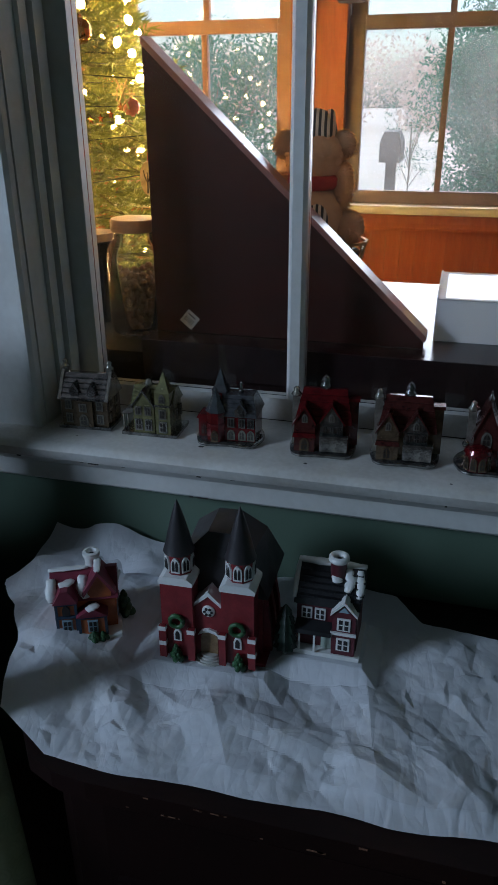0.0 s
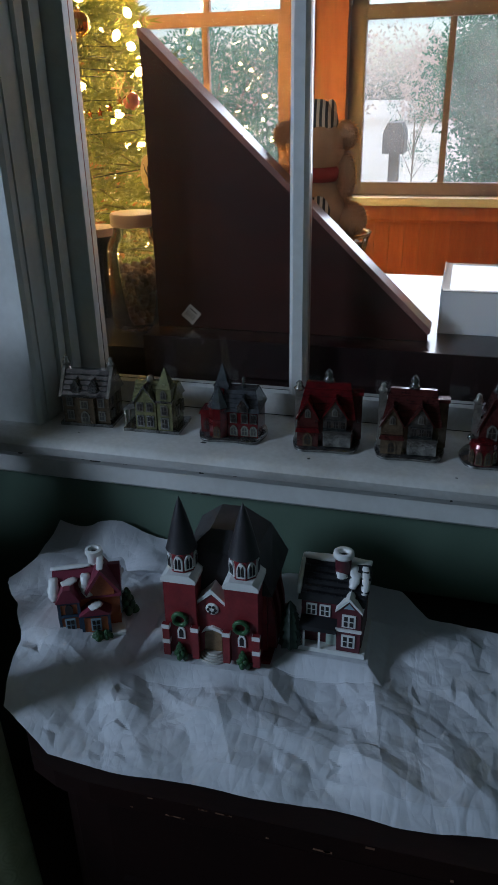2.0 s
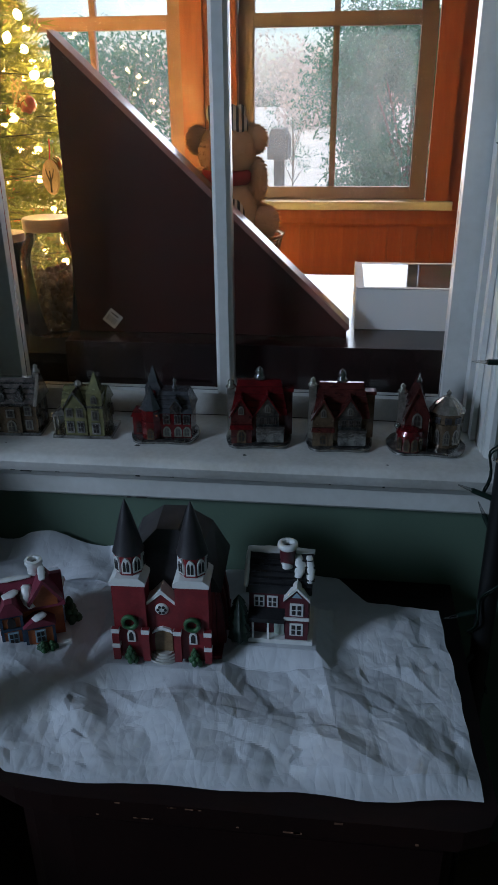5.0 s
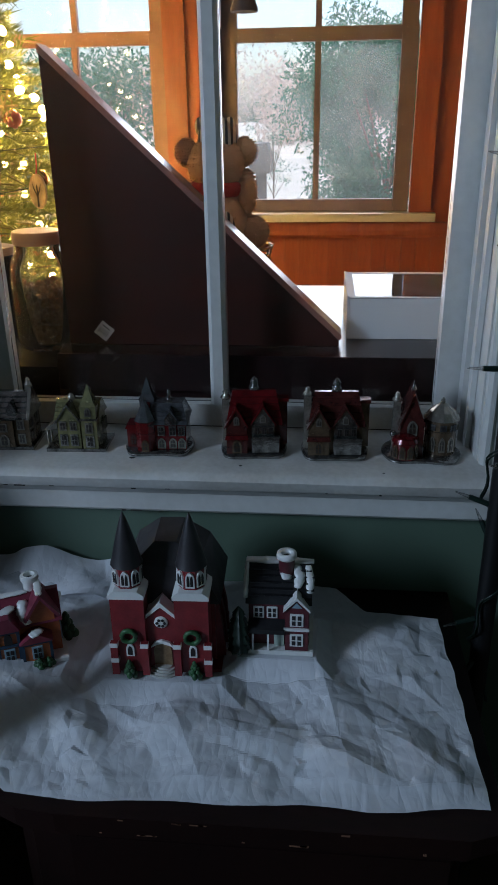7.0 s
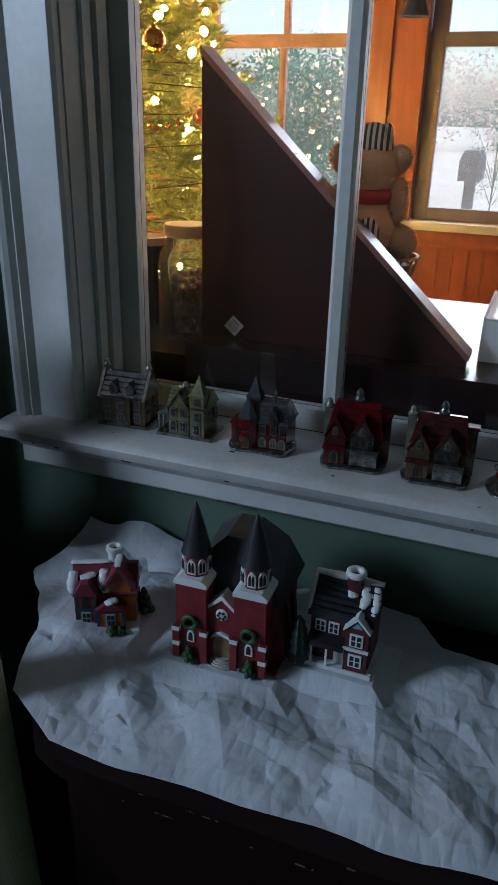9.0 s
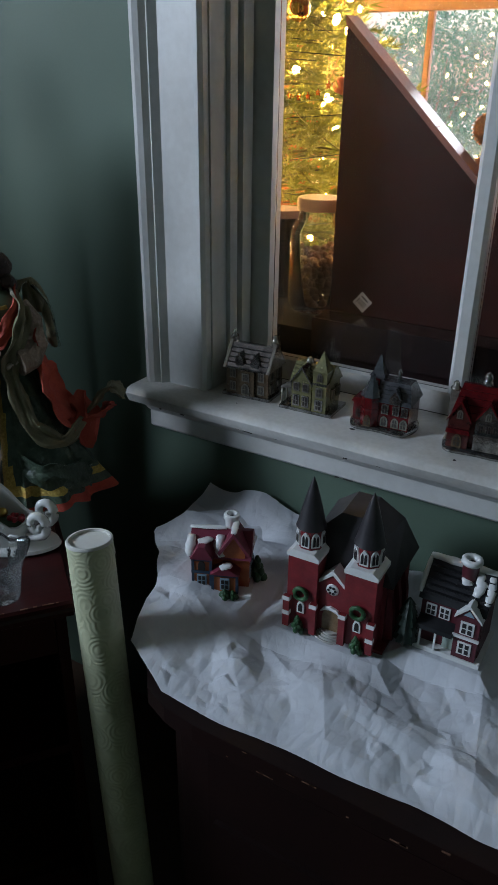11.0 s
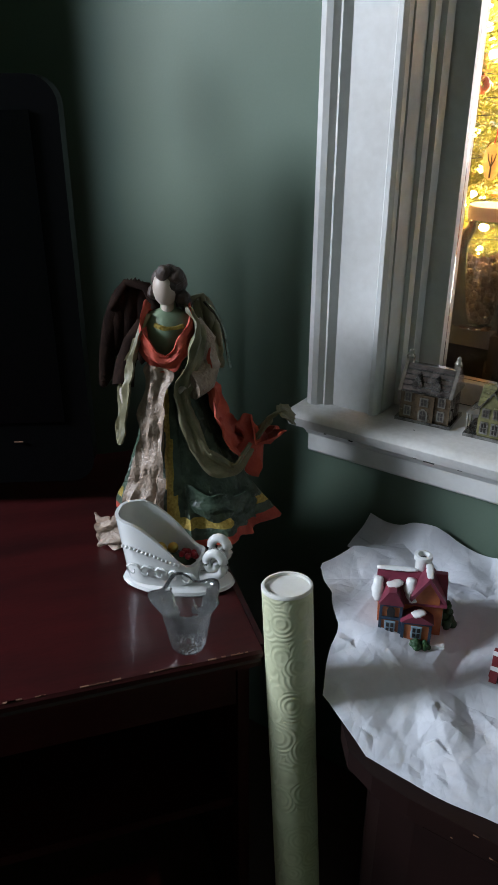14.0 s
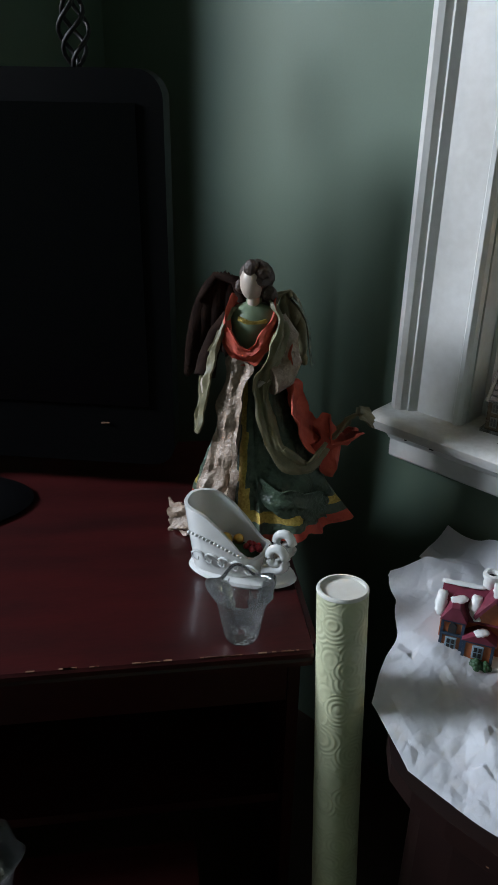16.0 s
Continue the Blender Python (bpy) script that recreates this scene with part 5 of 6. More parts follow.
part("lamp_ball", ball(bmesh.new(), (-0.052, -0.030, 0.049), 0.006, 12), L["silver"], h6, smooth=1)
pv = part("pavilion", turned([(0.027, 0.008), (0.027, 0.050), (0.030, 0.053), (0.030, 0.066), (0.031, 0.070)], 12, m=pose(0.032, 0.002, 0)), L["gold"], h6, "amber round pavilion", smooth=40)
part("pavilion_roof", turned([(0.0315, 0.0705), (0.022, 0.083), (0.009, 0.094), (0.003, 0.097), (0.0045, 0.101), (0.0005, 0.107)], 12, m=pose(0.032, 0.002, 0)), L["pale"], pv, "pale ribbed cone roof")
for a in (-70, -35, 0, 35):
    l_window(pv, pose(0.032, 0.002, 0.0545, 0, 0, a) @ pose(0, -0.0292, 0), 0.011, 0.011, L["slate"])
    l_window(pv, pose(0.032, 0.002, 0.014, 0, 0, a) @ pose(0, -0.0262, 0), 0.011, 0.028, L["pale"], True)
part("finial", turned([(0.004, 0.118), (0.0055, 0.122), (0.002, 0.128), (0.0005, 0.136)], 10, m=pose(-0.020, 0.0, 0)), L["silver"], h6, smooth=1)

# ---- robed angel doll: one plain shape ----
ROBE = material("dark_green_satin", (0.065, 0.10, 0.065), (0.028, 0.048, 0.032), rough=0.34, scale=45, fine=160, bump=0.9, depth=0.007)
CREAM = material("cream_satin", (0.36, 0.265, 0.20), (0.24, 0.165, 0.12), rough=0.34, scale=55, fine=160, bump=0.9, depth=0.007)
REDCLOTH = material("coral_red_crepe", (0.55, 0.085, 0.045), (0.40, 0.045, 0.03), rough=0.7, scale=40, fine=240, bump=0.7, depth=0.002)
GAUZE = material("olive_gold_gauze", (0.20, 0.17, 0.09), (0.12, 0.11, 0.06), rough=0.5, scale=50, fine=400, bump=0.5)
TRIMG = material("gold_braid", (0.62, 0.45, 0.12), (0.34, 0.22, 0.05), rough=0.32, metal=0.7, scale=200, fine=700, bump=0.8)
PLAIN = material("pale_plain_porcelain", (0.50, 0.40, 0.33), (0.44, 0.35, 0.29), rough=0.4, bump=0.02)
DARKBR = material("dark_brown_curls", (0.035, 0.020, 0.016), (0.06, 0.035, 0.025), rough=0.5, scale=90, fine=300, bump=0.8, depth=0.004)
WINGB = material("brown_feather_wing", (0.022, 0.010, 0.006), (0.010, 0.005, 0.004), rough=0.9, scale=40, fine=160, bump=0.8)
SAGE = material("sage_satin", (0.19, 0.25, 0.16), (0.13, 0.18, 0.11), rough=0.4, scale=30)

WINGB.node_tree.nodes["Principled BSDF"].inputs["Specular IOR Level"].default_value = 0.1
bm = bmesh.new()
SEG = 96


def robe(z, a):
    """Radius of the gown at height z and bearing a: waist, flare and deep folds."""
    t = max(0.0, 1 - z / 0.33)
    r = 0.034 + 0.105 * t ** 1.25
    r *= 1 + (0.09 * math.sin(7 * a + 2.2 * t) + 0.06 * math.sin(13 * a - 3 * t) + 0.12 * noise.noise(Vector((3 * math.cos(a), 3 * math.sin(a), 14 * z))) + 0.07 * noise.noise(Vector((8 * math.cos(a), 8 * math.sin(a), 34 * z)))) * min(1, 0.2 + t)
    return r * (1.12 if math.cos(a) > 0 else 1.0)


rings = []
for j in range(41):
    z = 0.012 + 0.335 * j / 40
    ring = []
    for i in range(SEG):
        a = 2 * math.pi * i / SEG
        r = robe(z, a)
        dz = 0.010 * math.sin(7 * a + 2) * max(0, 1 - z / 0.08)
        ring.append(bm.verts.new((r * math.cos(a) * 1.05 + 0.02 * (1 - z / 0.35), r * math.sin(a) * 0.8, z + dz)))
    rings.append(ring)
for j, (a, b) in enumerate(zip(rings, rings[1:])):
    for i in range(SEG):
        ang = 360 * (i + 0.5) / SEG
        f = bm.faces.new((a[i], a[(i + 1) % SEG], b[(i + 1) % SEG], b[i]))
        bearing = (ang - 270 + 540) % 360 - 180
        mi = 0
        if j < 2:
            mi = 2
        elif j in (4, 5):
            mi = 4
        elif -60 < bearing < -26 + 0.2 * (40 - j):
            mi = 1
        if (abs(bearing - (-20 + 0.3 * (40 - j))) < 5.5 or abs(bearing + 66 + 0.2 * (40 - j)) < 4) and j > 3:
            mi = 4
        f.material_index = mi
# bodice, arms, neck, plain head and curls
lathe(bm, [(0.036, 0.335), (0.034, 0.35), (0.040, 0.385), (0.044, 0.405), (0.030, 0.425), (0.0125, 0.432), (0.011, 0.455)], 24, squash=(1.1, 0.8), mat=8)
lathe(bm, [(0.0125, 0.420), (0.011, 0.45)], 14, mat=5, m=pose(0, -0.004, 0))
ball(bm, (-0.003, -0.004, 0.468), 0.0255, 20, (0.86, 0.95, 1.22), mat=5)
n0 = len(bm.verts)
ball(bm, (0.004, 0.007, 0.474), 0.0315, 30, (0.95, 0.95, 1.0), mat=6)
for c, r in (((0.026, -0.006, 0.452), 0.0135), ((-0.024, 0.004, 0.458), 0.012), ((0.028, 0.008, 0.440), 0.013), ((0.010, 0.024, 0.446), 0.018), ((-0.004, -0.016, 0.497), 0.013), ((0.016, -0.014, 0.490), 0.014)):
    ball(bm, c, r, 16, mat=6)
bm.verts.ensure_lookup_table()
for v in bm.verts[n0:]:
    v.co += 0.0042 * noise.noise_vector(v.co * 95) + 0.0016 * noise.noise_vector(v.co * 260)
for s, pts, r0, r1, mi in ((1, [(0.040, 0, 0.405), (0.062, -0.004, 0.37), (0.068, -0.014, 0.335), (0.055, -0.030, 0.310), (0.034, -0.045, 0.305)], 0.018, 0.030, 1),
                           (-1, [(-0.042, 0, 0.405), (-0.068, -0.002, 0.37), (-0.080, -0.014, 0.33), (-0.084, -0.03, 0.30)], 0.014, 0.020, 7)):
    tube(bm, pts, r0, 12, r1 / r0, mat=mi)
tube(bm, [(0.034, -0.045, 0.305), (0.020, -0.052, 0.300), (0.012, -0.056, 0.297)], 0.007, 8, 0.7, mat=5)
tube(bm, [(-0.084, -0.03, 0.30), (-0.086, -0.04, 0.285), (-0.084, -0.046, 0.272)], 0.007, 8, 0.6, mat=5)


def ribbon(path, width, mi, wave=0.0, thick=0.0035, n=30):
    """A cloth strip of some thickness along a smooth path."""
    P = [Vector(p) for p in path]
    rows = []
    for i in range(n + 1):
        t = i / n * (len(P) - 1)
        k = min(int(t), len(P) - 2)
        f = t - k
        p0, p1, p2, p3 = P[max(k - 1, 0)], P[k], P[k + 1], P[min(k + 2, len(P) - 1)]
        q = 0.5 * ((2 * p1) + (p2 - p0) * f + (2 * p0 - 5 * p1 + 4 * p2 - p3) * f * f + (3 * p1 - p0 - 3 * p2 + p3) * f ** 3)
        d = (P[k + 1] - P[k]).normalized()
        out = Vector((q.x, q.y, 0)).normalized() if Vector((q.x, q.y, 0)).length > 1e-4 else Vector((0, -1, 0))
        side = d.cross(out).normalized()
        row = []
        m = 14
        for s in range(m + 1):
            u = s / m - 0.5
            row.append(q + side * width * u * (1 + 0.15 * math.sin(i * 0.7)) + out * (thick + wave * (0.5 * math.sin(u * 11 + i * 0.12) + 1.5 * noise.noise(Vector((u * 3.2, i * 0.16, width * 90))) + 0.8 * noise.noise(Vector((u * 8, i * 0.4, width * 50))))))
        rows.append(row)
    front_v = [[bm.verts.new(p) for p in r] for r in rows]
    back_v = [[bm.verts.new(p - Vector((p.x, p.y, 0)).normalized() * thick) for p in r] for r in rows]
    for V, flip in ((front_v, False), (back_v, True)):
        for a, b in zip(V, V[1:]):
            for s in range(len(a) - 1):
                q = (a[s], a[s + 1], b[s + 1], b[s])
                bm.faces.new(q[::-1] if flip else q).material_index = mi
    for a, b in zip(range(n), range(1, n + 1)):
        for s in (0, 14):
            bm.faces.new((front_v[a][s], front_v[b][s], back_v[b][s], back_v[a][s])).material_index = mi
    for e in (0, n):
        for s in range(14):
            bm.faces.new((front_v[e][s], front_v[e][s + 1], back_v[e][s + 1], back_v[e][s])).material_index = mi


ribbon([(-0.030, 0.015, 0.432), (-0.044, -0.022, 0.405), (-0.034, -0.040, 0.365), (-0.004, -0.046, 0.345), (0.022, -0.042, 0.372), (0.040, -0.022, 0.408), (0.030, 0.015, 0.432)], 0.030, 2, 0.004, n=40)
ribbon([(-0.022, -0.040, 0.412), (0.0, -0.043, 0.408), (0.024, -0.040, 0.412)], 0.007, 4, 0, n=10)
ribbon([(0.030, 0.0, 0.430), (0.052, -0.026, 0.40), (0.040, -0.050, 0.35), (0.020, -0.055, 0.30), (0.030, -0.066, 0.24), (0.058, -0.085, 0.18), (0.105, -0.075, 0.15), (0.140, -0.03, 0.17)], 0.034, 3, 0.005, n=50)
ribbon([(-0.034, -0.01, 0.425), (-0.062, -0.035, 0.36), (-0.078, -0.045, 0.30), (-0.088, -0.05, 0.24), (-0.096, -0.05, 0.20)], 0.030, 3, 0.004, n=34)
ribbon([(-0.016, -0.045, 0.340), (-0.030, -0.052, 0.28), (-0.040, -0.066, 0.20), (-0.050, -0.085, 0.13), (-0.085, -0.105, 0.06), (-0.140, -0.100, 0.035)], 0.050, 1, 0.006, n=44)
ribbon([(-0.030, -0.100, 0.075), (-0.072, -0.112, 0.052), (-0.112, -0.100, 0.038), (-0.145, -0.070, 0.030)], 0.062, 1, 0.004, n=28)
ribbon([(0.050, 0.02, 0.345), (0.070, 0.0, 0.28), (0.090, -0.01, 0.21), (0.125, -0.01, 0.17), (0.160, 0.0, 0.165), (0.195, 0.01, 0.190)], 0.105, 2, 0.012, n=40)
ribbon([(0.150, -0.012, 0.182), (0.178, -0.004, 0.214), (0.198, 0.004, 0.230), (0.222, 0.01, 0.216)], 0.046, 3, 0.006, n=22)
ribbon([(0.010, -0.075, 0.10), (0.060, -0.100, 0.088), (0.110, -0.085, 0.075), (0.150, -0.045, 0.055)], 0.05, 0, 0.004, n=26)
# wings of overlapping feathers
for s, mi, x0, z0, k0, l0 in ((-1, 7, -0.038, 0.448, 15, 0.128), (1, 3, 0.040, 0.425, 9, 0.062)):
    for k in range(k0):
        f = k / (k0 - 1)
        spread = (0.070 if s < 0 else 0.036) * math.sin(f * 1.5)
        top = Vector((x0 + s * spread, 0.045 + 0.004 * (k % 3), z0 + 0.022 * math.sin(math.pi * f) - 0.075 * f * f))
        ball(bm, top - Vector((-s * 0.012, 0, l0 * 0.45)), 1.0, 10, (0.015 if s < 0 else 0.010, 0.007, l0 * (0.62 - 0.2 * f)), m=Euler((0, radians(-s * (4 + 9 * f)), 0)).to_matrix().to_4x4(), mat=mi)
    tube(bm, [(x0 * 0.5, 0.03, z0 - 0.03), (x0, 0.038, z0 + 0.012), (x0 + s * 0.018 * (2 if s < 0 else 1), 0.042, z0 + 0.018), (x0 + s * 0.034 * (2 if s < 0 else 1), 0.042, z0 - 0.03)], 0.011 if s < 0 else 0.008, 10, 0.6, mat=mi)
ribbon([(0.062, 0.028, 0.435), (0.088, 0.026, 0.40), (0.100, 0.02, 0.35), (0.104, 0.012, 0.315)], 0.010, 9, 0.0, n=16)
for v in bm.verts:
    if v.co.z < 0.43:
        v.co += 0.0035 * noise.noise_vector(v.co * 26) + 0.0012 * noise.noise_vector(v.co * 90)
    v.co.z = max(0.001, v.co.z)
angel = part("angel_doll", bm, ROBE, None, "angel doll in green, cream and coral red robes on desk", smooth=50, mats=(CREAM, REDCLOTH, GAUZE, TRIMG, PLAIN, DARKBR, WINGB, SAGE, L["silver"]))
tagged(angel, "", "doll")
angel.matrix_world = pose(-0.862, 0.80, 0.791, 0, 0, 38) @ Matrix.Scale(0.94, 4)

# ---- things in the far room ----
panel = thing("triangular_panel", pose(0, 0, 1.095), "dark mahogany triangular side panel with a sloping edge", "wooden panel")
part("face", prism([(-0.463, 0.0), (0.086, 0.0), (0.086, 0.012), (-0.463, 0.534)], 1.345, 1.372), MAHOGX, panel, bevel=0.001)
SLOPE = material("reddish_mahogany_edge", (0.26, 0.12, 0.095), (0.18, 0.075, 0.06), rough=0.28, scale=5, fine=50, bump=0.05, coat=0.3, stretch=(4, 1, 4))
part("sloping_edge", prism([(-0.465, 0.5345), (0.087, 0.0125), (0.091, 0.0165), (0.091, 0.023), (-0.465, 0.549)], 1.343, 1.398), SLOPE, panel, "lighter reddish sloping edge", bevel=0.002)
part("back_leg", boxes((-0.463, -0.435, 1.3725, 1.395, 0.0, 0.50)), MAHOGX, panel)
STICK = material("white_sticker_paper", (0.72, 0.72, 0.72), rough=0.6)
tag = part("price_tag", put(boxes((-0.0155, 0.0155, -0.0012, 0, -0.0155, 0.0155)), pose(-0.390, 1.3448, 0.027) @ pose(0, 0, 0, 0, 40, 0)), STICK, panel, "white barcode sticker")
for i, w in enumerate((1.6, 0.8, 1.2, 0.7, 1.8, 0.8, 1.3)):
    part("print_bar", put(boxes((-0.011 + 0.0032 * i, -0.011 + 0.0032 * i + w / 1000, -0.0018, -0.0012, -0.009, 0.004)), pose(-0.390, 1.3448, 0.027) @ pose(0, 0, 0, 0, 40, 0)), INK, tag)
part("print_bar", put(boxes((-0.010, 0.008, -0.0018, -0.0012, 0.0075, 0.0105)), pose(-0.390, 1.3448, 0.027) @ pose(0, 0, 0, 0, 40, 0)), INK, tag)

# black stand with the big jar
crate = thing("black_stand", pose(-0.66, 1.42, 0.02), "black painted stand holding a jar", "stand")
part("top", boxes((-0.20, 0.185, -0.12, 0.14, 1.015, 1.038)), BLACK, crate, bevel=0.003)
part("body", boxes((-0.19, 0.175, -0.11, 0.13, 0.0, 1.014)), BLACK, crate)
JARG = pane_glass("jar_glass", tint=(0.95, 0.97, 0.95), dirt=0.012, dirt_scale=20)
LIDM = material("brown_pink_jar_lid", (0.36, 0.24, 0.20), (0.28, 0.18, 0.15), rough=0.4)
NUT = material("brown_cones_and_nuts", (0.26, 0.13, 0.07), (0.12, 0.055, 0.03), rough=0.6, scale=60, fine=250, bump=0.8, depth=0.003)
jar = thing("glass_jar", pose(-0.550, 1.455, 1.0585), "large clear glass jar of brown cones, closed lid", "jar")
JR = 0.066
g = part("glass", turned([(0.05, 0.0), (JR - 0.006, 0.003), (JR, 0.02), (JR, 0.165), (JR - 0.004, 0.185), (0.047, 0.207), (0.046, 0.222), (0.043, 0.222), (0.044, 0.206), (JR - 0.007, 0.184), (JR - 0.003, 0.165), (JR - 0.003, 0.02), (0.05, 0.005), (0.0005, 0.005)], 36), JARG, jar, "clear glass body", smooth=60)
g.visible_shadow = False
part("lid", turned([(0.0005, 0.222), (0.050, 0.222), (0.0515, 0.226), (0.0515, 0.244), (0.049, 0.248), (0.0005, 0.249)], 36), LIDM, jar, "dull pinkish brown lid", smooth=40)
random.seed(9)
bm = bmesh.new()
for i in range(270):
    r, a, z = JR * 0.80 * math.sqrt(random.random()), random.uniform(0, 6.3), random.uniform(0.016, 0.135)
    ball(bm, (r * math.cos(a), r * math.sin(a), z + 0.012 * math.sin(a * 2)), random.uniform(0.007, 0.011), 7, (1, random.uniform(0.7, 1), random.uniform(0.7, 1.2)), m=Euler((random.random() * 3, random.random() * 3, 0)).to_matrix().to_4x4())
tagged(part("filling", bm, NUT, jar, "brown cones and nuts"), kind="stuff")
canister = thing("canister", pose(-0.685, 1.53, 1.0585), "dark canister with a pale lid beside the jar", "canister")
part("body", turned([(0.045, 0.0), (0.046, 0.18), (0.044, 0.185)], 28), BLACK, canister, smooth=40)
part("lid", turned([(0.0465, 0.1855), (0.0475, 0.19), (0.0475, 0.203), (0.0005, 0.205)], 28), LIDM, canister, smooth=40)

# open-topped white box with a clear film lid
WBOX = material("white_card_box", (0.66, 0.66, 0.66), (0.60, 0.60, 0.60), rough=0.55, scale=6)
GREENB = material("bright_green_plastic", (0.03, 0.36, 0.06), rough=0.3)
PINKB = material("dull_pink_parcel", (0.45, 0.27, 0.23), rough=0.6)
PADDING = material("pinkish_grey_padding", (0.30, 0.24, 0.22), (0.16, 0.14, 0.14), rough=0.7, scale=22, fine=120, bump=0.6, depth=0.006)
bx = thing("gift_box", pose(0.107, 1.405, 1.0945), "white cardboard box with a clear film window lid", "box")
part("front_wall", boxes((0.0, 0.345, 0.0, 0.004, 0.0, 0.083)), WBOX, bx, bevel=0.001)
part("back_wall", boxes((0.0, 0.345, 0.262, 0.266, 0.0, 0.083)), WBOX, bx, bevel=0.001)
part("side_wall", boxes((-0.0045, -0.0005, 0.0, 0.266, 0.0, 0.088)), WBOX, bx, bevel=0.001)
part("side_wall", boxes((0.3455, 0.3495, 0.0, 0.266, 0.0, 0.083)), WBOX, bx, bevel=0.001)
part("bottom", boxes((0.0, 0.345, 0.0045, 0.2615, 0.0, 0.004)), WBOX, bx)
film = part("film_lid", boxes((0.0, 0.345, 0.0, 0.266, 0.0835, 0.0842)), TABLECLEAR, bx, "clear film lid")
film.visible_shadow = False
part("lid_rim", boxes((0.0, 0.345, 0.0, 0.012, 0.0843, 0.0855), (0.0, 0.345, 0.254, 0.266, 0.0843, 0.0855), (0.0, 0.012, 0.0125, 0.2535, 0.0843, 0.0855)), WBOX, bx)
part("padding", boxes((0.006, 0.34, 0.008, 0.258, 0.0045, 0.050)), PADDING, bx, "dull pinkish grey padding", bevel=0.012)
part("green_piece", boxes((0.185, 0.29, 0.10, 0.235, 0.0585, 0.080)), GREENB, bx, "bright green piece inside", bevel=0.006)
bm = bmesh.new()
for x, y in ((0.10, 0.08), (0.15, 0.06), (0.12, 0.14), (0.07, 0.17)):
    ball(bm, (x, y, 0.064), 0.014, 10)
part("ball", bm, PINKB, bx, smooth=1)

# wire basket with the teddy bear
WIREG = material("dull_gold_wire", (0.32, 0.20, 0.07), rough=0.35, metal=0.8)
basket = thing("wire_basket", pose(-0.165, 1.58, 1.0945), "gold wire basket with dark green garland", "basket")
for k, z in enumerate((0.003, 0.05, 0.10, 0.145, 0.16)):
    rr = 0.072 + 0.008 * k
    part("hoop", tube(bmesh.new(), [(rr * math.cos(a), rr * 0.85 * math.sin(a), z) for a in (2 * math.pi * i / 28 for i in range(29))], 0.003, 6), WIREG, basket, smooth=1)
for i in range(18):
    a = 2 * math.pi * i / 18
    part("rib", tube(bmesh.new(), [(r * math.cos(a), r * 0.85 * math.sin(a), z) for r, z in ((0.072, 0.0), (0.082, 0.06), (0.094, 0.12), (0.104, 0.16), (0.108, 0.165))], 0.002, 5), WIREG, basket, smooth=1)
part("liner", turned([(0.066, 0.002), (0.088, 0.14), (0.05, 0.1455)], 24, squash=(1, 0.85)), GARN, basket, "dark green lining")

FUR = material("tan_plush_fur", (0.60, 0.37, 0.20), (0.48, 0.28, 0.15), rough=0.9, scale=30, fine=300, bump=0.9, depth=0.006)
STRIPE = bpy.data.materials.new("black_and_cream_striped_cloth")
STRIPE.use_nodes = True
n, l = STRIPE.node_tree.nodes, STRIPE.node_tree.links
tcn, wv, rp = n.new("ShaderNodeTexCoord"), n.new("ShaderNodeTexWave"), n.new("ShaderNodeValToRGB")
wv.inputs["Scale"].default_value, wv.inputs["Distortion"].default_value, wv.bands_direction = 24, 0.6, "X"
rp.color_ramp.elements[0].position, rp.color_ramp.elements[1].position = 0.42, 0.55
rp.color_ramp.elements[0].color, rp.color_ramp.elements[1].color = (0.03, 0.028, 0.03, 1), (0.55, 0.47, 0.36, 1)
l.new(tcn.outputs["Object"], wv.inputs["Vector"])
l.new(wv.outputs[0], rp.inputs[0])
l.new(rp.outputs[0], n["Principled BSDF"].inputs["Base Color"])
n["Principled BSDF"].inputs["Roughness"].default_value = 0.85
REDSCARF = material("red_felt_scarf", (0.42, 0.03, 0.02), (0.30, 0.02, 0.015), rough=0.9, scale=40, fine=300, bump=0.5)
bm = bmesh.new()
SHAPES = [((0, 0, 0.075), 0.075, (1, 0.9, 1.1), 0), ((0, -0.005, 0.215), 0.066, (1.08, 0.95, 0.98), 0),
          ((-0.070, 0.0, 0.244), 0.029, (1, 0.6, 1.05), 0), ((0.070, 0.0, 0.244), 0.029, (1, 0.6, 1.05), 0),
          ((0.074, -0.01, 0.150), 0.030, (0.8, 0.9, 1.75), 0), ((-0.074, -0.01, 0.130), 0.030, (0.8, 0.9, 1.6), 0),
          ((0.088, 0.01, 0.050), 0.042, (1, 1.1, 0.95), 0), ((-0.088, 0.01, 0.045), 0.042, (1, 1.1, 0.95), 0)]
for c, r, sq, mi in SHAPES:
    ball(bm, c, r, 26, sq, mat=mi)
fur_faces = len(bm.faces)
random.seed(3)
tufts = []
bm.normal_update()
for f in list(bm.faces):
    for _ in range(5):
        w = [random.random() for _ in f.verts]
        s = sum(w)
        p = sum((v.co * (k / s) for v, k in zip(f.verts, w)), Vector())
        tufts.append((p, f.normal.copy()))
for p, nn in tufts:
    if nn.length < 0.5:
        nn = Vector((0, 0, 1))
    side = nn.cross(Vector((random.random() - 0.5, random.random() - 0.5, random.random() - 0.5))).normalized() * 0.0011
    tip = p + nn * random.uniform(0.004, 0.0075) + Vector((random.uniform(-1, 1), random.uniform(-1, 1), -0.8)) * 0.003
    bm.faces.new([bm.verts.new(q) for q in (p - side, p + side, tip)])
lathe(bm, [(0.050, 0.140), (0.062, 0.150), (0.064, 0.166), (0.054, 0.176)], 26, squash=(1.06, 0.95), mat=2)
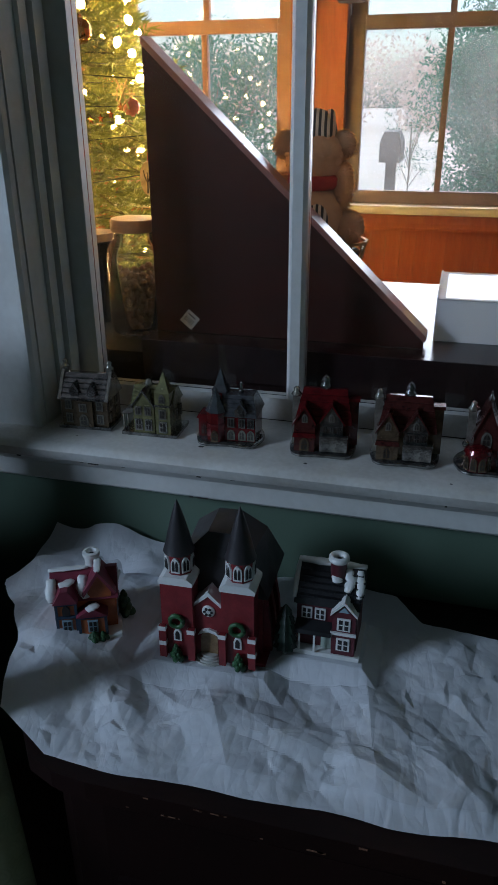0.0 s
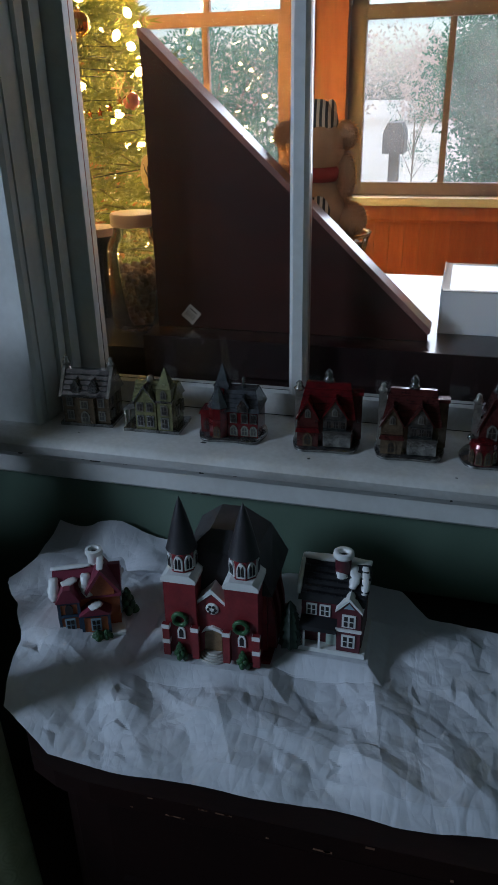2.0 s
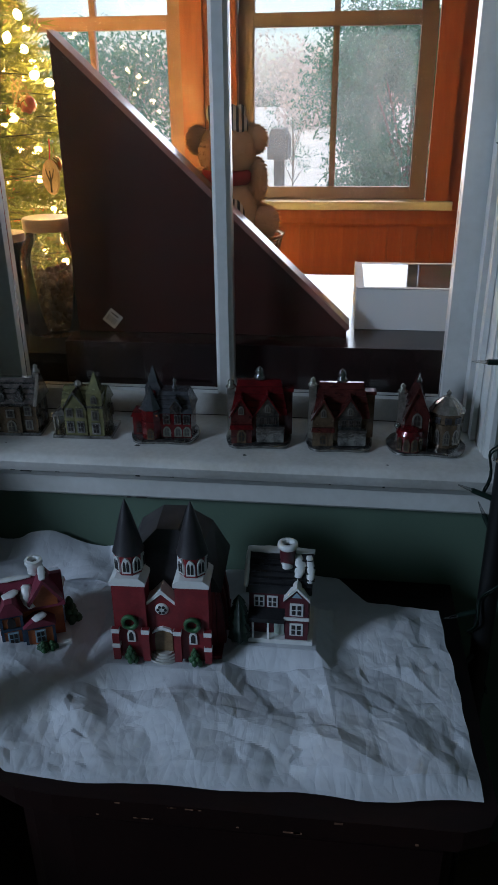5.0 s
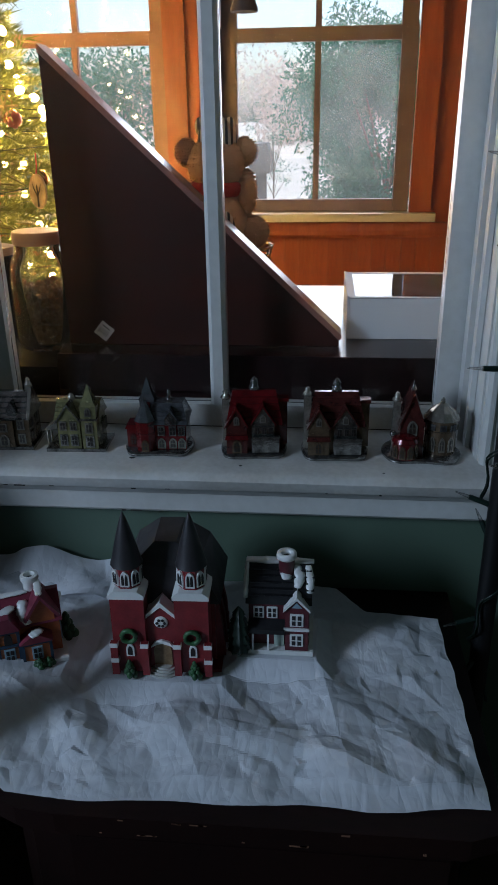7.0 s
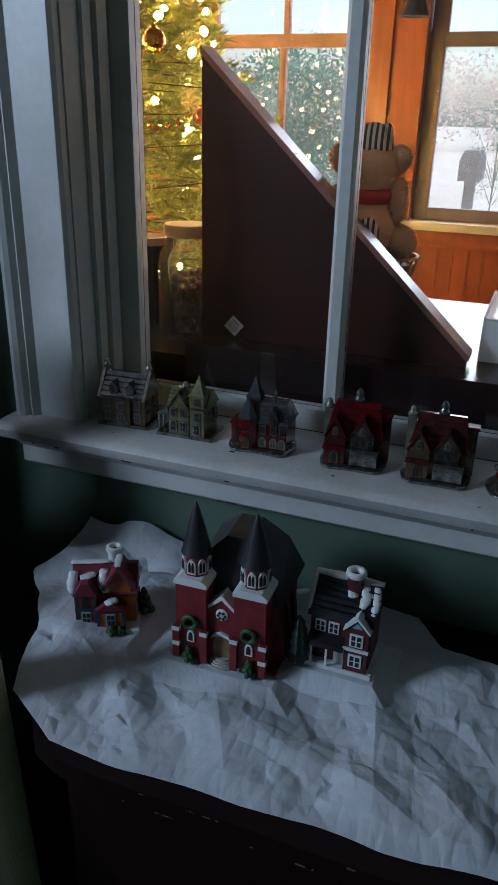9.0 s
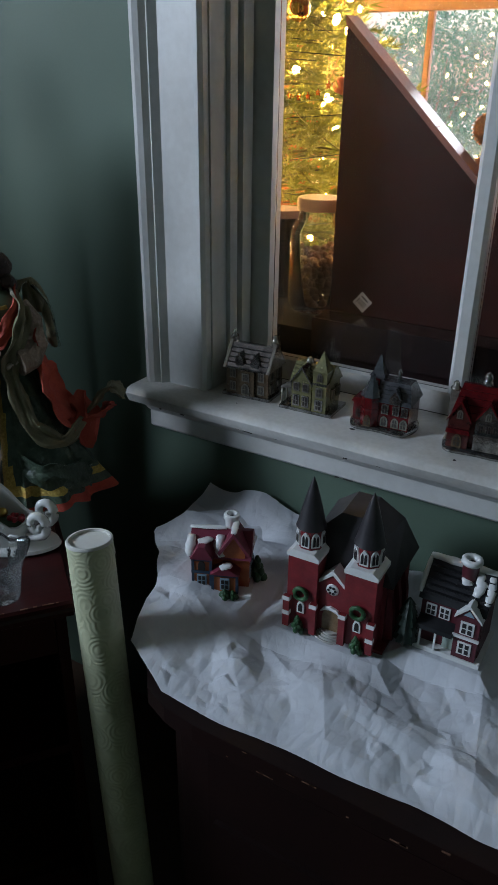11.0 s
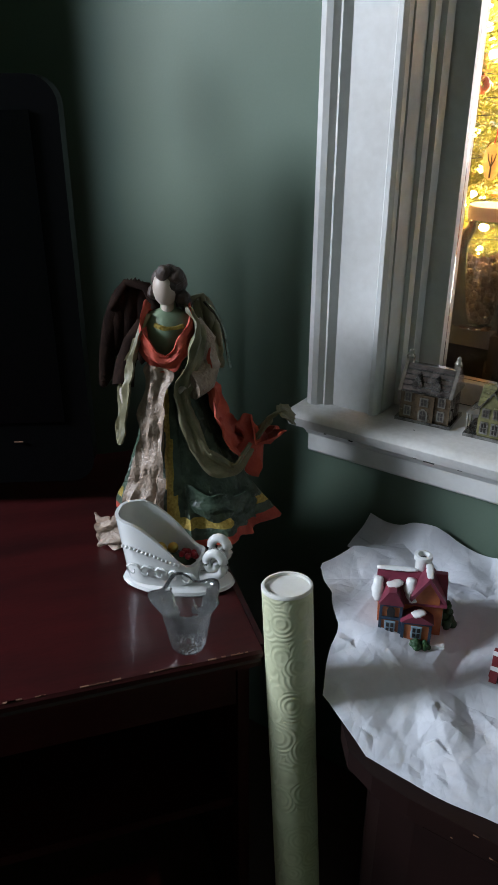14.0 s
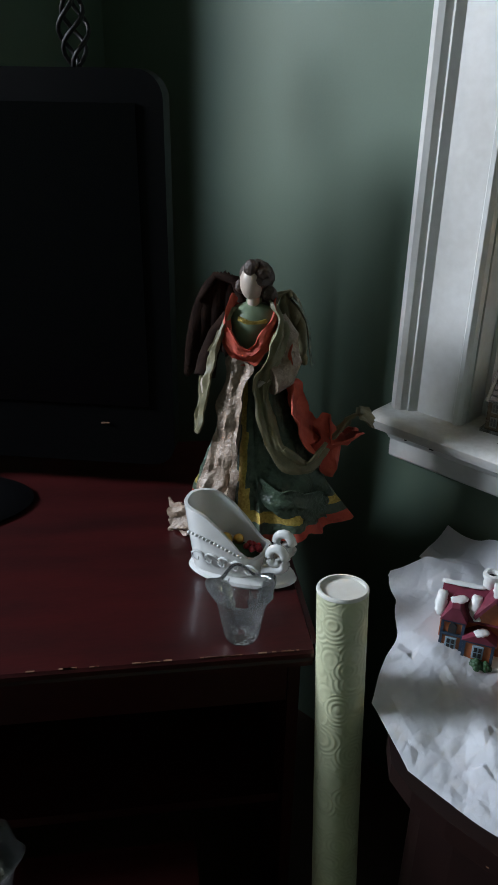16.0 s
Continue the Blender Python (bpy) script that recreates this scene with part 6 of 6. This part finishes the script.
lathe(bm, [(0.047, 0.258), (0.048, 0.268), (0.043, 0.292), (0.032, 0.310), (0.014, 0.320), (0.0005, 0.322)], 26, lobes=7, lobe=0.05, m=pose(0.004, 0, 0), mat=1)
for s in (-1, 1):
    ball(bm, (s * 0.036, 0, 0.300), 0.016, 14, (0.8, 0.9, 1.3), mat=1)
ball(bm, (0.012, -0.072, 0.075), 0.030, 14, (1.0, 0.45, 1.3), mat=1)
bear = part("teddy_bear", bm, FUR, None, "tan plush teddy bear with striped hat, red scarf", smooth=1, mats=(STRIPE, REDSCARF))
tagged(bear, "", "teddy bear")
bear.matrix_world = pose(-0.180, 1.57, 1.240, 0, 0, 8) @ Matrix.Scale(0.87, 4)

# ornaments hung near the top of the interior window
FELT = material("dark_brown_wood_ornament", (0.05, 0.022, 0.014), rough=0.6)
for x, y, z, s, lab in ((-0.113, 1.55, 1.705, 1.0, "dark brown bell ornament hanging on a thread"), (0.098, 1.50, 1.715, 0.55, "small dark ornament hanging on a thread")):
    o = thing("hanging_ornament", pose(x, y, z, 0, 0, 20), lab, "ornament")
    part("bell", turned([(0.0005, 0.075 * s), (0.012 * s, 0.07 * s), (0.017 * s, 0.03 * s), (0.027 * s, 0.006 * s), (0.026 * s, 0.0), (0.0005, 0.004)], 20), FELT, o, smooth=40)
    part("thread", tube(bmesh.new(), [(0, 0, 0.074 * s), (0, 0, 2.498 - z)], 0.0008, 5), WIRE, o)

# ---- Christmas tree with warm lights ----
NEEDLE = material("yellowish_green_needles", (0.17, 0.19, 0.035), (0.10, 0.125, 0.022), rough=0.55, scale=20, bump=0)
TWIGC = material("olive_green_twigs", (0.10, 0.10, 0.03), rough=0.7, scale=20, bump=0)
BARK = material("brown_bark", (0.07, 0.04, 0.02), rough=0.8, scale=20, bump=0.6)
TX, TY, TTOP = -1.33, 2.42, 2.42
xtree = thing("christmas_tree", pose(TX, TY, 0.02), "green Christmas tree hung with warm lights and ornaments", "tree")
part("trunk", tube(bmesh.new(), [(0, 0, 0), (0.005, 0, 0.8), (0, 0.004, 1.6), (0, 0, 2.3)], 0.04, 10, 0.15), BARK, xtree, smooth=1)


def tree_radius(z):
    return 0.06 + 0.50 * max(0.0, (TTOP - z)) / 0.95 if z > 1.0 else 0.78


random.seed(11)
verts, faces = [], []
twigs = bmesh.new()
tips = []
for b in range(300):
    z = 0.55 + 1.82 * (b / 300) ** 0.85
    a = b * 2.39996
    R = min(0.80, tree_radius(z)) * random.uniform(0.82, 1.08)
    p0 = Vector((0, 0, z))
    d = Vector((math.cos(a), math.sin(a), 0))
    path = [p0 + d * R * t + Vector((0, 0, 0.10 * R * math.sin(2.5 * t) - 0.14 * R * t * t)) for t in (0.05, 0.35, 0.65, 1.0)]
    tube(twigs, path, 0.006, 5, 0.3)
    tips.append((path[-1], a, z))
    for side in (-1, 0, 1):
        for q in range(2 if side else 1):
            o = path[1 + q] if side else path[1]
            e = (o + (d.xyz + side * 0.75 * Vector((-d.y, d.x, 0)) + Vector((0, 0, random.uniform(-0.2, 0.25)))) * R * (0.38 if side else 0.62))
            for k in range(95 if side else 130):
                t = random.random()
                c = o.lerp(e, t)
                u = Vector((random.uniform(-1, 1), random.uniform(-1, 1), random.uniform(-0.7, 1))).normalized() * random.uniform(0.022, 0.042) + (e - o).normalized() * 0.018
                w = u.cross(Vector((random.random(), random.random(), random.random()))).normalized() * 0.0034
                i0 = len(verts)
                verts += [c - w, c + w, c + u]
                faces.append((i0, i0 + 1, i0 + 2))
part("branches", twigs, TWIGC, xtree)
me = bpy.data.meshes.new("crown")
me.from_pydata(verts, [], faces)
me.materials.append(NEEDLE)
crown = new("crown", me)
crown.parent = xtree
tagged(crown, "dense green needles", kind="stuff")

WARM = bpy.data.materials.new("warm_glowing_bulb")
WARM.use_nodes = True
pb = WARM.node_tree.nodes["Principled BSDF"]
pb.inputs["Base Color"].default_value = (1, 0.8, 0.4, 1)
pb.inputs["Emission Color"].default_value, pb.inputs["Emission Strength"].default_value = (1.0, 0.58, 0.15, 1), 88.0
fairy = thing("fairy_lights", pose(TX, TY, 0.02), "string of glowing warm white lights on the tree", "string lights")
bulb = part("bulb", turned([(0.0005, -0.016), (0.0105, -0.007), (0.0120, 0.004), (0.007, 0.014), (0.0005, 0.019)], 10), WARM, fairy, "glowing warm bulb", smooth=1)
pts = []
for i in range(290):
    k = i / 290
    z = 0.75 + 1.6 * k ** 0.9
    a = i * 0.83 + 0.4 * math.sin(i * 1.3)
    r = min(0.78, tree_radius(z)) * (0.82 + 0.20 * math.sin(i * 2.1))
    p = (r * math.cos(a), r * math.sin(a), z + 0.03 * math.sin(i * 0.9))
    pts.append(p)
    o = bulb if i == 0 else new("bulb", bulb.data)
    o.parent = fairy
    o.location = p
    o.rotation_euler = (i * 0.7, i * 1.1, 0)
part("wire", tube(bmesh.new(), pts, 0.0014, 4), WIRE, fairy)

GOLDB = material("gold_bauble", (0.6, 0.36, 0.10), (0.5, 0.28, 0.07), rough=0.15, metal=1.0, bump=0)
PINKO = material("pink_bauble", (0.55, 0.16, 0.13), rough=0.25, metal=0.3, bump=0)
WOODS = material("pale_wood_slice", (0.42, 0.30, 0.18), (0.32, 0.21, 0.12), rough=0.6, scale=40)
TWIG = material("dark_painted_branch", (0.04, 0.02, 0.012), rough=0.7)


def on_tree(name, x, y, z, label):
    return thing(name, pose(x, y, z, 0, 0, -20), label, "ornament", "tree ornaments")


def bauble(x, y, z, r, mat, label):
    o = on_tree("bauble", x, y, z, label)
    part("ball", ball(bmesh.new(), (0, 0, 0), r, 24), mat, o, smooth=1)
    part("cap", turned([(r * 0.24, r * 0.95), (r * 0.24, r * 1.15), (0.0005, r * 1.2)], 10), GOLDB, o, smooth=40)
    part("hook", tube(bmesh.new(), [(0, 0, r * 1.18), (0, 0.002, r * 1.5), (0.004, 0.002, r * 1.9)], 0.0007, 5), GOLDB, o)


bauble(-0.94, 2.06, 1.715, 0.034, GOLDB, "shiny gold bauble on the tree")
bauble(-0.86, 2.20, 1.52, 0.026, PINKO, "pink bauble on the tree")
bauble(-0.78, 2.15, 1.36, 0.024, GOLDB, "small gold bauble on the tree")
sl = on_tree("wood_slice_ornament", -0.742, 2.02, 1.335, "oval wood slice ornament with a painted dark tree")
part("slice", turned([(0.0005, 0), (0.036, 0.0), (0.038, 0.003), (0.036, 0.007), (0.0005, 0.007)], 28, m=pose(0, 0, 0, 90, 0, 0), squash=(0.8, 1.25)), WOODS, sl, smooth=40)
bm = bmesh.new()
tube(bm, [(0, -0.0075, -0.040), (0.001, -0.0075, -0.01), (0, -0.0075, 0.018)], 0.003, 6, 0.5)
for s in (-1, 1):
    tube(bm, [(0, -0.0075, -0.012), (s * 0.010, -0.0075, 0.006), (s * 0.014, -0.0075, 0.022)], 0.0022, 6, 0.4)
part("painted_tree", bm, TWIG, sl)
part("ribbon", tube(bmesh.new(), [(0, -0.003, 0.046), (0.002, 0, 0.07), (0, 0.004, 0.10)], 0.002, 6), REDBERRY, sl)
sn = on_tree("snowflake_ornament", -0.83, 2.08, 1.555, "pale metal snowflake ornament on the tree")
SILV = material("pale_tin", (0.26, 0.20, 0.10), rough=0.3, metal=0.8)
for i in range(3):
    part("arm", put(boxes((-0.045, 0.045, -0.002, 0.0, -0.003, 0.003), (0.022, 0.026, -0.002, 0.0, -0.014, 0.014), (-0.026, -0.022, -0.002, 0.0, -0.014, 0.014)), pose(0, -0.003 * i, 0, 0, 60 * i, 0)), SILV, sn)
gar = on_tree("star_garland", -0.90, 2.0, 1.49, "thin gold star garland draped on the tree")
for i in range(7):
    u = -0.12 + 0.04 * i
    part("star", put(prism([((0.012 if k % 2 == 0 else 0.005) * math.sin(math.pi * k / 5), (0.012 if k % 2 == 0 else 0.005) * math.cos(math.pi * k / 5)) for k in range(10)], -0.0015, 0.0015), pose(u, 0, 2.2 * u * u)), GOLDB, gar)
part("cord", tube(bmesh.new(), [(-0.14 + 0.02 * i, 0.002, 2.2 * (-0.14 + 0.02 * i) ** 2) for i in range(15)], 0.0008, 4), GOLDB, gar)

# ---- outdoors, seen through the far windows ----
GROUND = material("pale_gravel_ground", (0.42, 0.42, 0.40), (0.30, 0.31, 0.27), rough=0.9, scale=0.6, fine=8, bump=0.2)
bm = boxes((-150, 150, 3.68, 260, -0.45, -0.40))
structure("ground", bm, GROUND, "pale gravel yard reaching to the horizon", "ground")
LEAF = material("grey_green_leaves", (0.022, 0.145, 0.085), (0.014, 0.095, 0.06), rough=0.6, scale=3, bump=0)
LEAF.node_tree.nodes["Principled BSDF"].inputs["Specular IOR Level"].default_value = 0.1
# distance haze is painted into these leaves as a pale pinkish colour
FARLEAF = material("haze_tinted_far_trees", (0.46, 0.38, 0.36), (0.38, 0.34, 0.31), rough=0.8, scale=0.4, bump=0)
STEM = material("grey_bark", (0.10, 0.08, 0.06), rough=0.8)


def leaf_mesh(name, blobs, n, size, mat, parent, seed):
    random.seed(seed)
    vs, fs = [], []
    for _ in range(n):
        cx, cy, cz, r = random.choice(blobs)
        d = Vector((random.gauss(0, 1), random.gauss(0, 1), random.gauss(0, 1))).normalized()
        p = Vector((cx, cy, cz)) + d * r * random.uniform(0.55, 1.05)
        u = Vector((random.uniform(-1, 1), random.uniform(-1, 1), random.uniform(-1, 1))).normalized() * size * random.uniform(0.6, 1.3)
        w = u.cross(d + Vector((0.1, 0, 0))).normalized() * size * 0.45
        i = len(vs)
        vs += [p - u * 0.5, p + w * 0.5, p + u * 0.5, p - w * 0.5]
        fs.append((i, i + 1, i + 2, i + 3))
    me = bpy.data.meshes.new(name)
    me.from_pydata(vs, [], fs)
    me.materials.append(mat)
    o = new(name, me)
    if parent:
        o.parent = parent
    return o


def bush(x, y, r, h, seed, n, label):
    random.seed(seed)
    b = thing("bush", pose(x, y, -0.40), label, "bush", "yard bushes")
    blobs = [(random.uniform(-0.7, 0.7) * r, random.uniform(-0.6, 0.6) * r, random.uniform(0.2, 0.9) * h, random.uniform(0.22, 0.40) * r) for _ in range(34)]
    leaf_mesh("crown", blobs, n, 0.055, LEAF, b, seed)
    bm = bmesh.new()
    for c in blobs[:12]:
        tube(bm, [(0, 0, 0.45 * c[2]), (c[0] * 0.5, c[1] * 0.5, c[2] * 0.75), c[:3]], 0.016 * r, 5, 0.3)
    part("limbs", bm, STEM, b)
    part("trunk", tube(bmesh.new(), [(0, 0, 0), (0.02, 0, h * 0.3), (0, 0.01, h * 0.6)], 0.03 * r, 7, 0.5), STEM, b, smooth=1)


bush(0.75, 8.6, 1.15, 2.8, 21, 42000, "dense grey-green evergreen bush in the yard")
bush(-2.6, 8.2, 1.2, 2.6, 22, 24000, "tall grey-green evergreen bush in the yard")
bush(-0.95, 16.0, 0.6, 2.6, 23, 900, "small thin young tree in the yard")
bush(3.6, 12.0, 1.5, 3.2, 24, 9000, "broad grey-green evergreen bush in the yard")
mail = thing("post_box", pose(-0.50, 7.0, -0.40), "dark metal box on a square post in the yard", "post box")
MAILM = material("dark_grey_metal", (0.06, 0.065, 0.07), rough=0.5)
part("post", boxes((-0.045, 0.045, -0.045, 0.045, 0.0, 1.45)), MAILM, mail, bevel=0.005)
part("box", prism([(-0.09, 1.455), (0.09, 1.455), (0.09, 1.62), (0.055, 1.70), (-0.055, 1.70), (-0.09, 1.62)], -0.2, 0.2), MAILM, mail, bevel=0.008)
random.seed(5)
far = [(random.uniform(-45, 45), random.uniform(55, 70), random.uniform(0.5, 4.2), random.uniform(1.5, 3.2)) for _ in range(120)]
tagged(leaf_mesh("far_trees", far, 42000, 0.38, FARLEAF, None, 6), "line of distant trees with haze painted as pale pink", "trees", "", "stuff")
